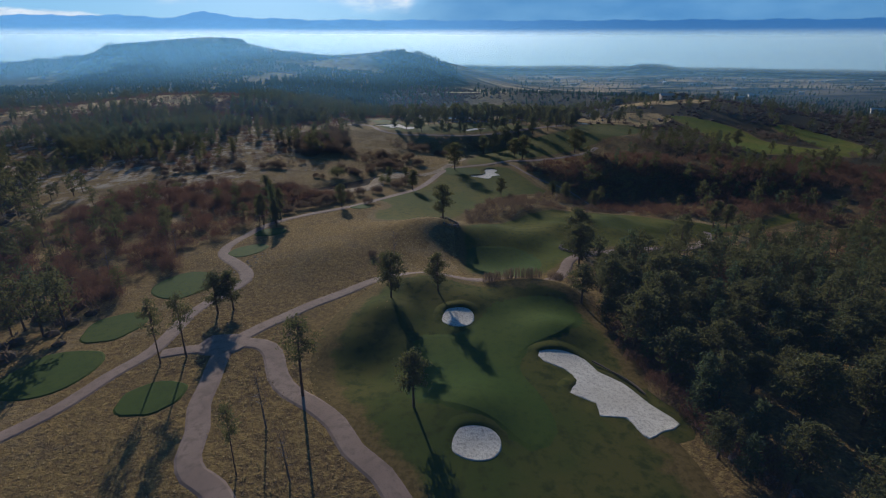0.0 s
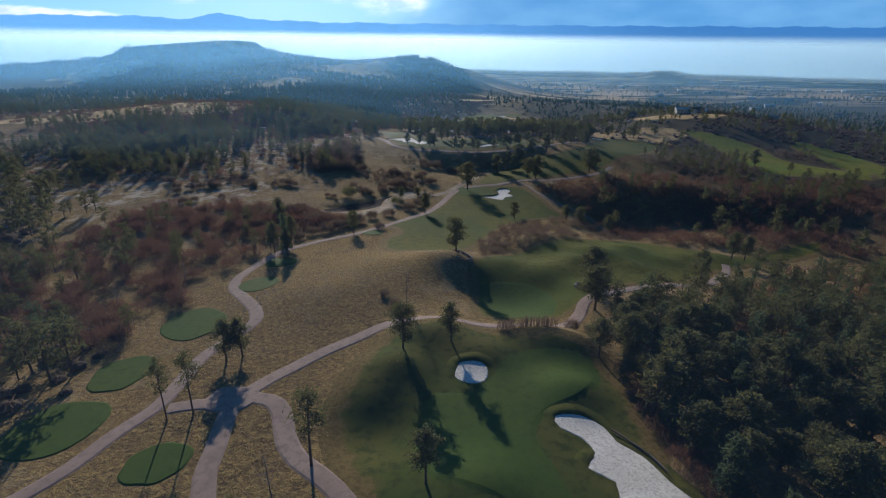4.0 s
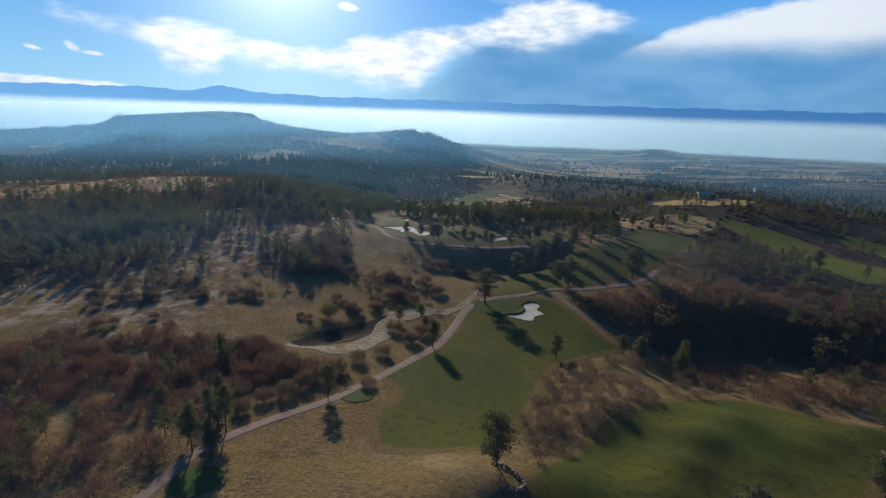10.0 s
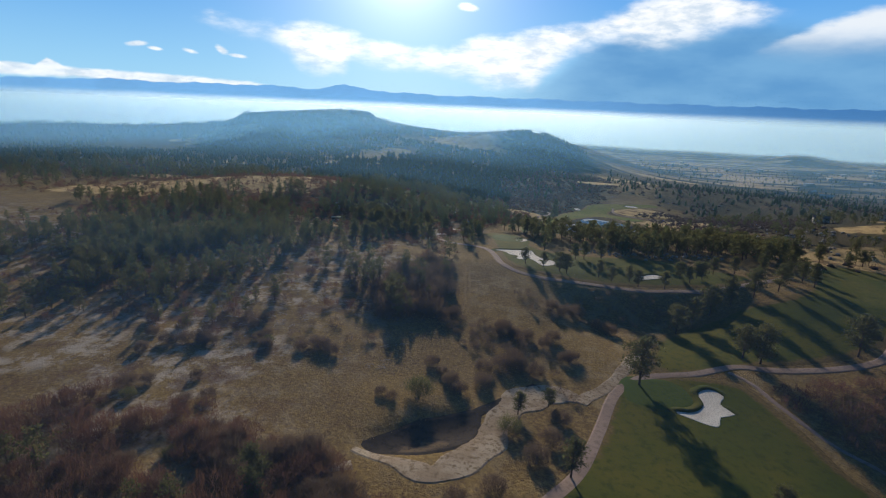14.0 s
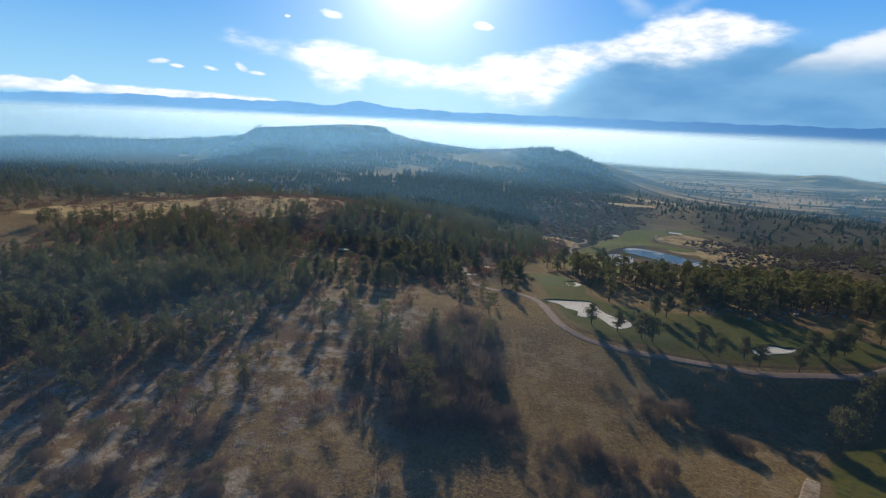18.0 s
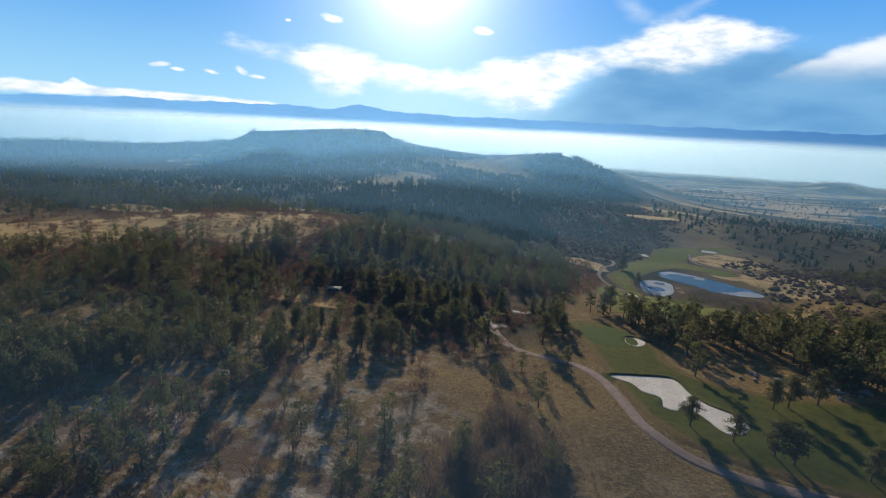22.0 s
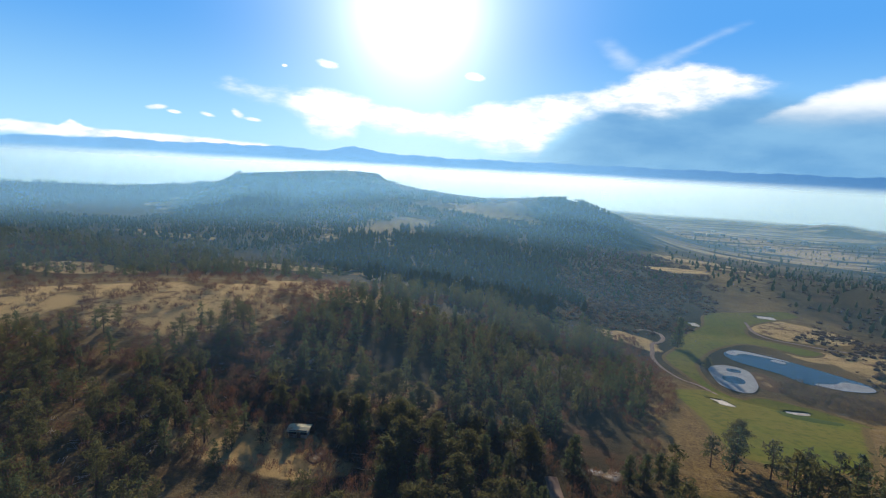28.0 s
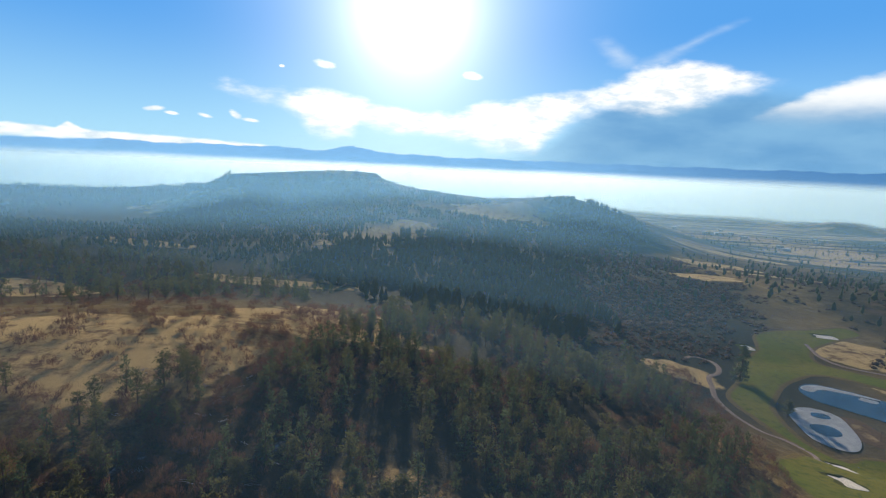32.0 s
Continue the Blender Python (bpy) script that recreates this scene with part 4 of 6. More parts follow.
def lip_mesh(outline, width=2.6, height=0.8):
    """A rounded turf bank round a bunker, highest towards the sun."""
    e = spline(outline, 1.0, True)
    t = np.roll(e, -1, 0) - np.roll(e, 1, 0)
    t /= np.linalg.norm(t, axis=1)[:, None]
    out = np.stack([t[:, 1], -t[:, 0]], 1)
    if not inside((e[:1] - out[:1] * 0.3), e)[0]:
        out = -out
    lift = height * np.clip(0.15 + 0.85 * (out @ np.array([-0.29, 0.95])), 0.03, 1.0)
    rings = []
    for s in np.linspace(-0.07, 1.0, 8):
        xy = e + out * (s * width)
        rise = lift * (math.sin(math.pi * min(max((s + 0.07) / 1.07, 0), 1) ** 0.6)) ** 1.3 + 0.10 * (1 - s)
        rings.append(np.column_stack([xy, drape(xy[:, 0], xy[:, 1]) + rise - (0.05 if s > 0.95 else 0)]))
    v = np.stack(rings, 1)
    n, m = v.shape[:2]
    i = np.arange(n * m).reshape(n, m)
    j = np.roll(i, -1, 0)
    f = np.stack([i[:, :-1], i[:, 1:], j[:, 1:], j[:, :-1]], -1).reshape(-1, 4)
    me = build_mesh("lip", v.reshape(-1, 3), f, ROUGH_TURF, True)
    me.attributes.new("rim", "FLOAT", "POINT").data.foreach_set("value", np.full(n * m, 6.0, np.float32))
    return me


for outline, label in BUNKERS:
    cx, cy = np.mean(outline, axis=0)
    root = new("sand_bunker")
    tagged(root, label, "bunker", "sand bunkers", "structure")
    part("sand", area_mesh("sand", outline, SAND, 0.18, 1.2, 0.06), root)
    part("lip", lip_mesh(outline, 2.8, 0.16 if cy < 56 else 0.35 if cy < 100 else 0.5), root, "turf lip")

# ponds in the valley, partly under grey ice
def flat_area(name, outline, mat, z, grid=4.0):
    me = area_mesh(name, outline, mat, 0.0, grid)
    co = np.empty(len(me.vertices) * 3, np.float32)
    me.vertices.foreach_get("co", co)
    co = co.reshape(-1, 3)
    co[:, 2] = z
    me.vertices.foreach_set("co", co.ravel())
    return me


def pond(outline, surface, label, patches, patch_mat, patch_label):
    root = new("pond")
    tagged(root, label, "pond", "ponds", "structure")
    part("surface", flat_area("surface", outline, surface, POND_BED + 0.25), root)
    for o in patches:
        part("patch", flat_area("patch", o, patch_mat, POND_BED + 0.262, 2.0), root, patch_label)


pond([(-12, 608), (-5, 615), (2, 615), (7, 610), (7, 600), (5, 588), (0, 579), (-6, 578), (-12, 584), (-13, 595)], ICE, "small kidney-shaped pond covered with pale grey ice",
     [oval(-4, 594, 5.0, 5.0, 10, 0.05), oval(0, 608.5, 3.4, 2.6, 0, 0.08)], WATER, "dark open water in the ice")
pond([(5, 642), (13, 648), (27, 643), (39, 634), (50, 624), (63, 611), (60, 601), (48, 598), (39, 600), (30, 603), (24, 612), (16, 618), (6, 626), (3, 634)], WATER, "long curved pond of dark blue water",
     [[(60, 610), (63, 606), (60, 601), (48, 598.5), (39, 600.5), (36, 603), (46, 606), (52, 611)], [(5, 641), (13, 647), (27, 642), (36, 636), (27, 639), (14, 642), (8, 637)], oval(30, 634, 3.5, 2.2, -25, 0.15)], ICE, "pale ice along the bank")


# ---- trees ----
def tube(points, radii, sides=6):
    """A tapered limb through points: places and quads."""
    pts, ring = np.array(points, float), np.arange(sides) / sides * 2 * np.pi
    v = []
    for p, r, q in zip(pts, radii, np.gradient(pts, axis=0)):
        q = Vector(q).normalized()
        a = q.orthogonal().normalized()
        b = q.cross(a)
        v += [p + r * (math.cos(t) * np.array(a) + math.sin(t) * np.array(b)) for t in ring]
    i = np.arange(len(v)).reshape(len(pts), sides)
    j = np.roll(i, -1, 1)
    return np.array(v), np.stack([i[:-1], j[:-1], j[1:], i[1:]], -1).reshape(-1, 4)


def join(pieces):
    vs, fs, n = [], [], 0
    for v, f in pieces:
        vs.append(v)
        fs.append(f + n)
        n += len(v)
    return np.concatenate(vs), np.concatenate(fs)


def sprays(centres, rng, count, spread, size, flat=0.6, slim=0.52):
    """Many small bent sprays of needles or twigs scattered about each centre: places and quads."""
    c = np.repeat(centres, count, 0)
    n = len(c)
    p = c + rng.normal(0, 1, (n, 3)) * np.array([spread, spread, spread * flat])
    u = rng.normal(0, 1, (n, 3))
    u /= np.linalg.norm(u, axis=1)[:, None]
    w = rng.normal(0, 1, (n, 3))
    w -= (w * u).sum(1)[:, None] * u
    w /= np.linalg.norm(w, axis=1)[:, None]
    s = size * rng.uniform(0.6, 1.35, (n, 1))
    bend = np.cross(u, w) * s * 0.25
    v = np.stack([p - u * s - w * s * 0.35 * slim, p + u * s * 0.2 - w * s * 0.6 * slim + bend, p + u * s + w * s * 0.3 * slim, p - u * s * 0.3 + w * s * 0.6 * slim + bend], 1).reshape(-1, 3)
    return v, np.arange(4 * n).reshape(n, 4)


def twigs(centres, rng, count, spread, length, width=0.16):
    """Thin rising twigs scattered about each centre: places and quads."""
    c = np.repeat(centres, count, 0)
    n = len(c)
    p = c + rng.normal(0, 1, (n, 3)) * np.array([spread, spread, spread * 0.7])
    u = rng.normal(0, 0.36, (n, 3)) + c * np.array([0.06, 0.06, 0.0]) + (0, 0, 1.0)
    u /= np.linalg.norm(u, axis=1)[:, None]
    w = np.cross(u, rng.normal(0, 1, (n, 3)))
    w /= np.linalg.norm(w, axis=1)[:, None]
    s = length * rng.uniform(0.5, 1.3, (n, 1))
    v = np.stack([p - u * s - w * s * width, p - u * s + w * s * width, p + u * s + w * s * width * 0.5, p + u * s - w * s * width * 0.5], 1).reshape(-1, 3)
    return v, np.arange(4 * n).reshape(n, 4)


def crown_profile(kind, f):
    """Half width of the crown at the fraction f of its height, for a tree 10 m high."""
    if kind == "fir":
        return 2.1 * (1 - f) ** 0.8 + 0.12
    if kind == "round":
        return 3.1 * np.sqrt(np.clip(1 - (2 * f - 0.95) ** 2, 0.02, 1))
    return 2.5 * np.clip(np.sin(np.pi * np.clip(f * 0.86 + 0.14, 0, 1)), 0.06, 1) ** 0.8


def pine_shape(kind, seed, clumps, count, size, bare):
    """A conifer 10 m high: trunk with limbs, and crown, as places and quads."""
    rng = np.random.default_rng(seed)
    lean = rng.uniform(-0.35, 0.35, 2)
    axis_at = lambda z: np.array([lean[0] * (z / 10) ** 2, lean[1] * (z / 10) ** 2, z])
    wood = [tube([axis_at(z) - (0, 0, 0.5 if z == 0 else 0) for z in (0, 1.5, 4, 7, 9.7)], [0.24, 0.19, 0.15, 0.09, 0.02], 7)]
    heads = []
    for n in range(clumps):
        f = (n + rng.uniform(0, 0.9)) / clumps
        if kind != "fir":
            f = f ** 0.85
        z = bare + (9.9 - bare) * f
        a = rng.uniform(0, 2 * np.pi) if n % 3 else n * 2.4
        r = crown_profile(kind, f) * rng.uniform(0.45, 1.08)
        tip = axis_at(z) + np.array([r * math.cos(a), r * math.sin(a), (-0.16 if kind == "fir" else 0.12) * r])
        heads.append(tip)
        if r > 0.7 and n % 2 == 0:
            wood.append(tube([axis_at(max(z - 0.35 * r, 0.5)), (axis_at(z) + tip) / 2, tip], [0.07, 0.05, 0.02], 4))
        if r > 1.0:
            heads.append(axis_at(z) * 0.5 + tip * 0.5)
    return join(wood), sprays(np.array(heads), rng, count, 0.40 if kind == "fir" else 0.46, size, 0.55)


KINDS = [("pine", 3, 46, 26, 0.27, 2.6), ("pine", 5, 40, 26, 0.27, 3.6), ("round", 8, 50, 26, 0.28, 2.0), ("fir", 13, 62, 18, 0.29, 1.0), ("fir", 21, 56, 18, 0.30, 1.5), ("pine", 34, 24, 24, 0.23, 5.0)]
LABELS = ["dark green ponderosa pine with a clear reddish trunk", "tall thin ponderosa pine with a high open crown", "broad rounded dark pine standing on short grass",
          "narrow pointed dark fir in the wood", "ragged pointed fir with drooping boughs", "sparse half-bare pine with a thin crown"]
TREE_MESHES = []
for kind, seed, clumps, count, size, bare in KINDS:
    (tv, tf), (cv, cf) = pine_shape(kind, seed, clumps, count, size, bare)
    TREE_MESHES.append((build_mesh("trunk", tv, tf, BARK, True), build_mesh("crown", cv, cf, FIR if kind == "fir" else NEEDLES)))
first = {}


def plant(kind, x, y, height, turn, group, fat=1.0):
    """A tree with trunk and crown on the ground at x, y."""
    m = Matrix.LocRotScale((x, y, ground_z(x, y) - 0.1), Euler((0, 0, turn)), (height / 10 * fat, height / 10 * fat, height / 10))
    if (kind, group) in first:
        return copy_thing(first[kind, group], m)
    root = new("pine_tree" if KINDS[kind][0] != "fir" else "fir_tree")
    tagged(root, LABELS[kind], "tree", group)
    part("trunk", TREE_MESHES[kind][0], root)
    part("crown", TREE_MESHES[kind][1], root)
    root.matrix_basis = m
    root.scale = (1, 1, 1)
    root.matrix_basis = m
    first[kind, group] = root
    return root


rng = np.random.default_rng(7)
# single trees along paths, tees and fairways: x, y, height, kind
SINGLES_NEAR = [
    (-20, 62, 12.5, 5, 0.8), (-10, 91, 9.0, 2, 0.72), (-1, 95, 8.0, 0, 0.72), (-4, 59, 8.5, 1, 0.76), (-43.5, 90, 10.0, 0, 0.85), (-41, 91.5, 9.4, 0, 0.8), (-45.5, 72, 8.5, 5, 0.7), (-42, 73.5, 8.5, 5, 0.8),
    (34, 121, 13, 0, 1.0), (36, 126, 11, 0, 0.9), (36.5, 137, 13, 0, 1.1), (0, 149, 10.5, 2, 0.8), (25, 220, 8, 2, 0.75), (-56, 156, 11, 1, 0.55), (-53, 158, 12, 3, 0.6), (-59, 161, 10, 0, 0.55), (-36, 180, 8.5, 2, 0.62), (78, 160, 12, 0, 1.0),
    (-24, 47, 7.5, 5, 0.5), (-53, 164, 11, 1, 0.5), (-57, 171, 10, 1, 0.5), (-51, 153, 9, 1, 0.5),
]
SINGLES_FAR = [
    (44, 291, 13, 2), (40, 294, 11, 2), (6, 267, 14, 2), (102, 188, 12, 0), (108, 190, 11, 0), (50, 233, 8, 0), (56, 234, 8, 2), (-13, 219, 10, 0), (-25, 239, 7, 0), (-68, 197, 10, 0), (76, 304, 14, 2), (80, 309, 12, 0),
    (198, 356, 14, 0), (24, 312, 11, 2), (31, 322, 12, 0), (39, 330, 12, 2), (48, 338, 13, 0), (58, 345, 12, 2), (69, 352, 13, 0), (88, 367, 12, 0), (68, 230, 10, 0), (-18, 246, 5, 2), (-22, 640, 14, 3), (-43, 459, 13, 0), (-15, 602, 9, 0), (48, 366, 9, 0), (41, 355, 8, 2), (58, 371, 9, 0), (70, 376, 10, 0), (78, 369, 10, 0), (87, 376, 10, 0), (92, 390, 9, 2), (96, 412, 10, 0), (112, 446, 10, 0), (126, 452, 10, 0), (131, 464, 9, 2), (149, 455, 11, 0), (138, 446, 9, 0), (160, 486, 10, 0), (172, 470, 10, 0),
]
SINGLES_PLATEAU = [
    (-32, 356, 8.5, 0), (-24, 352, 8, 0), (-17, 349, 8.5, 2), (-14, 347, 8.5, 2), (-1, 346, 8.5, 0), (4, 343, 6.5, 2), (11, 344, 8, 0), (14, 340, 7, 2), (24, 340, 8.5, 0), (32, 353, 7.5, 2), (35, 349, 8, 0), (39, 356, 7.5, 2), (-6, 374, 10, 0), (2, 378, 11, 0), (-10, 372, 9, 0),
]
for x, y, h, kind, *fat in SINGLES_NEAR + SINGLES_FAR + SINGLES_PLATEAU:
    plant(kind, x, y, h * 1.05, rng.uniform(0, 6.3), "single pines of the golf course", *([fat[0] * (1.0 if kind == 5 else 1.35)] if fat else [1.2]))

# woods: outlines, mean spacing in metres, share of firs
WOODS = [
    ([(28, 94), (32, 104), (38, 118), (46, 131), (60, 142), (84, 150), (110, 166), (150, 176), (172, 152), (112, 100), (66, 50), (52, 24), (40, 24), (39, 50), (37, 54.5), (33.5, 57.5), (30.5, 64), (28.5, 71), (29.5, 80)], 5.0, 0.25, 9.8),
    ([(-140, 158), (-90, 150), (-70, 120), (-67, 84), (-80, 40), (-220, 40), (-260, 200), (-170, 180)], 7.0, 0.3, 10),
    ([(72, 224), (60, 248), (52, 266), (87, 284), (125, 286), (195, 268), (240, 210), (160, 215), (119, 210), (90, 210)], 11.0, 0.2, 9.0),
    ([(90, 300), (100, 325), (120, 345), (150, 395), (190, 400), (240, 340), (230, 280), (186, 272), (129, 290)], 13, 0.2, 9.0),
    ([(-300, 326), (-248, 360), (-168, 350), (-146, 300), (-190, 282), (-260, 266), (-320, 272)], 6.0, 0.45, 8.2),
    ([(-130, 372), (-92, 372), (-74, 398), (-62, 440), (-56, 480), (-52, 520), (-66, 600), (-90, 640), (-190, 640), (-200, 520), (-190, 470), (-160, 440)], 6.3, 0.55, 9.6),
    ([(-90, 640), (-190, 640), (-330, 760), (-340, 960), (-200, 1080), (-120, 900), (-70, 740)], 7.5, 0.5, 11),
    ([(-64, 442), (-50, 452), (-30, 450), (4, 452), (34, 462), (100, 480), (115, 420), (60, 394), (10, 389), (-22, 393), (-28, 426), (-44, 440)], 5.0, 0.2, 10.5),
    ([(-260, 470), (-200, 490), (-190, 440), (-150, 420), (-180, 380), (-290, 380), (-330, 420)], 6.4, 0.35, 8.5),
    ([(-60, 405), (-58, 440), (-75, 440), (-85, 400), (-80, 370), (-62, 372)], 8.5, 0.1, 10),
    ([(-218, 284), (-178, 276), (-150, 282), (-136, 298), (-134, 322), (-134, 342), (-142, 366), (-165, 384), (-225, 388), (-262, 360), (-245, 315)], 4.8, 0.5, 8.5),
    ([(-64, 300), (-74, 330), (-100, 330), (-110, 300), (-90, 280), (-70, 285)], 6.5, 0.1, 9),
]
# loose scatters: outline, mean spacing
LOOSE = [
    ([(-140, 185), (-100, 205), (-64, 196), (-62, 160), (-68, 120), (-74, 96), (-130, 100)], 12, 7.5),
    ([(-120, 250), (-60, 300), (-62, 400), (-190, 470), (-300, 400), (-330, 330), (-200, 250)], 11, 7.0),
    ([(-400, 120), (-140, 160), (-170, 250), (-320, 330), (-500, 300)], 9, 10),
    ([(100, 200), (160, 440), (260, 560), (520, 600), (520, 250), (300, 150)], 17, 9.0),
    ([(60, 440), (160, 460), (300, 620), (260, 760), (120, 700), (90, 560)], 12, 8),
    ([(-420, 420), (-300, 560), (-240, 640), (-420, 760), (-650, 700), (-650, 400)], 15, 10),
]
FAR_WOODS = [
    ([(-330, 960), (-560, 900), (-700, 980), (-820, 1300), (-960, 1420), (-860, 1500), (-640, 1380), (-520, 1420), (-400, 1500), (-260, 1420), (-200, 1100)], 6.8, 7.5),
    ([(-200, 1080), (-260, 1330), (-120, 1420), (-30, 1480), (40, 1420), (20, 1300), (-60, 1180), (-80, 900), (-120, 900)], 7, 9.5),
    ([(-285, 770), (-330, 960), (-560, 900), (-900, 940), (-900, 560), (-620, 500), (-600, 740)], 7.5, 8),
    ([(-420, 560), (-230, 620), (-285, 770), (-600, 740), (-620, 500)], 8.5, 8),
    ([(-900, 560), (-900, 940), (-1000, 1300), (-1700, 1300), (-1700, 500)], 15, 9),
    (oval(-118, 1418, 34, 20, 0, 0.1), 5, 10),
    ([(-980, 1150), (-560, 1140), (-480, 1500), (-555, 1690), (-640, 1480), (-660, 1280), (-740, 1240), (-900, 1400), (-1010, 1400)], 9, 7),
    ([(-100, 1440), (-220, 1470), (-560, 1540), (-760, 1480), (-560, 1560), (-160, 1500), (-60, 1470)], 14, 6.5),
    ([(160, 700), (60, 900), (60, 1300), (700, 1500), (900, 900), (500, 600), (300, 640)], 19, 9),
    ([(-70, 740), (-120, 900), (-60, 1180), (40, 1180), (30, 900), (0, 780)], 15, 8),
    ([(200, 1400), (200, 2400), (1400, 2600), (1700, 1500), (800, 1300)], 34, 9),
]
KEEP_CLEAR = [np.array(o[0]) for o in HOLES.values()] + [np.array(oval(x, y, rx + 3, ry + 3, 0, 0)) for x, y, rx, ry in TEES]
OPEN_LAND = [np.array(o) for o in ([(-400, 420), (-395, 560), (-300, 520), (-241, 505), (-216, 505), (-240, 470), (-283, 452), (-332, 424)], oval(22, 612, 52, 52, 0, 0), oval(-52, 646, 18, 14, 0, 0), oval(-215, 1335, 90, 60, 20, 0), oval(-335, 1010, 25, 80, 0, 0), oval(-300, 696, 50, 10, 0, 0), oval(-410, 600, 40, 16, 0, 0),
               oval(-154, 428, 9, 10, 0, 0), oval(-171, 431, 9, 6, 40, 0), oval(-182, 445, 8, 5, 30, 0), oval(-196, 457, 7, 6, 0, 0), oval(-164, 447, 6, 5, 0, 0), oval(-182, 484, 6, 8, 0, 0), oval(-78, 415, 10, 20, 20, 0), oval(30, 940, 26, 22, 0, 0), oval(-330, 1300, 60, 40, 0, 0), MESA, oval(-250, 1300, 95, 42, 0, 0), oval(-318, 1095, 34, 60, 0, 0), oval(38, 955, 36, 32, 0, 0), oval(110, 1195, 56, 36, 0, 0), oval(150, 1090, 66, 14, 0, 0), oval(230, 1470, 85, 26, 0, 0), oval(-52, 638, 18, 15, 0, 0))]
PONDS_AT = [np.array(oval(-4, 600, 13, 23, 0, 0)), np.array(oval(32, 622, 36, 19, -32, 0))]
PATH_LINES = [spline([(x, y) for x, y in p], 4.0) for p in PATHS.values()]


def allowed(p, margin, low=False):
    ok = np.ones(len(p), bool)
    for poly in KEEP_CLEAR + (PONDS_AT if low else OPEN_LAND):
        ok &= ~inside(p, poly)
    for line in PATH_LINES:
        for s in range(0, len(line), 40):
            seg = line[s:s + 40]
            ok &= np.min(np.hypot(p[:, None, 0] - seg[None, :, 0], p[:, None, 1] - seg[None, :, 1]), axis=1) > margin
    return ok


def scatter(outline, spacing, gaps, seed, margin=4.0, low=False, clump=0.0):
    """Jittered places inside an outline, thinned by clearings of about 30 m."""
    r = np.random.default_rng(seed)
    o = np.array(outline, float)
    xs, ys = np.meshgrid(np.arange(o[:, 0].min(), o[:, 0].max(), spacing), np.arange(o[:, 1].min(), o[:, 1].max(), spacing))
    p = np.column_stack([xs.ravel(), ys.ravel()]) + r.uniform(-0.55, 0.55, (xs.size, 2)) * spacing
    ragged = p + 9 * np.column_stack([np.sin(p[:, 1] / 9 + seed) + np.sin(p[:, 0] / 5), np.sin(p[:, 0] / 8 + seed) + np.sin(p[:, 1] / 4)]) * min(1, spacing / 5.5)
    p = p[inside(ragged, o) if spacing > 4.5 else inside(p, o)]
    wave = np.sin(p[:, 0] / 11 + 1.3 * np.sin(p[:, 1] / 17 + seed)) + np.sin(p[:, 1] / 13 + 1.7 * np.sin(p[:, 0] / 19)) + r.normal(0, 0.5, len(p))
    if clump:
        u, v = p[:, 0] / clump, p[:, 1] / clump
        wave = np.sin(u + 1.4 * np.sin(0.7 * v + seed)) + np.sin(1.15 * v + 1.6 * np.sin(0.8 * u + 2)) + 0.6 * np.sin(2.3 * u + 1.7 * v) + r.normal(0, 0.12, len(p))
    p = p[wave > gaps]
    return p[allowed(p, margin, low)]


def stamp(name, templates, places, heights, mat, seed, sink=0.0, flat=False):
    """Many plants joined into one mesh, from a few shapes."""
    r = np.random.default_rng(seed)
    which = r.integers(0, len(templates), len(places))
    zs = land(places[:, 0], places[:, 1]) - sink
    pieces, n = [], 0
    faces = []
    for t, (v, f) in enumerate(templates):
        sel = np.nonzero(which == t)[0]
        if not len(sel):
            continue
        a = r.uniform(0, 2 * np.pi, len(sel))
        h = heights[sel] / 10
        wide = h * r.uniform(0.85, 1.2, len(sel))
        c, s = np.cos(a), np.sin(a)
        x = (v[None, :, 0] * c[:, None] - v[None, :, 1] * s[:, None]) * wide[:, None] + places[sel, 0][:, None]
        y = (v[None, :, 0] * s[:, None] + v[None, :, 1] * c[:, None]) * wide[:, None] + places[sel, 1][:, None]
        z = v[None, :, 2] * h[:, None] + zs[sel][:, None]
        pieces.append(np.stack([x, y, z], -1).reshape(-1, 3))
        faces.append((f[None] + (n + np.arange(len(sel)) * len(v))[:, None, None]).reshape(-1, f.shape[1]))
        n += len(sel) * len(v)
    return build_mesh(name, np.concatenate(pieces), np.concatenate(faces), mat)


def bare_trunk(seed):
    r = np.random.default_rng(seed)
    return tube([(0, 0, -0.5), (r.uniform(-.1, .1), r.uniform(-.1, .1), 4), (r.uniform(-.2, .2), r.uniform(-.2, .2), 9)], [0.22, 0.15, 0.03], 5)


def dense_crown(seed, pointed):
    """A closed ragged crown of a conifer 10 m high, for far woods."""
    r = np.random.default_rng(seed)
    zs = (0.6, 2.4, 5.0, 7.8, 9.9)
    rs = (1.0, 2.2, 1.7, 0.8, 0.08) if pointed else (0.7, 2.1, 2.6, 1.7, 0.3)
    a = np.arange(6) / 6 * 2 * np.pi
    v = [(q * w * math.cos(t) + dx, q * w * math.sin(t) + dy, z + u) for z, q in zip(zs, rs) for dx, dy in (r.normal(0, 0.18, 2),) for t, w, u in zip(a + r.uniform(-.3, .3, 6), r.uniform(0.55, 1.25, 6), r.normal(0, 0.45, 6))]
    i = np.arange(30).reshape(5, 6)
    j = np.roll(i, -1, 1)
    return np.array(v), np.stack([i[:-1], j[:-1], j[1:], i[1:]], -1).reshape(-1, 4)


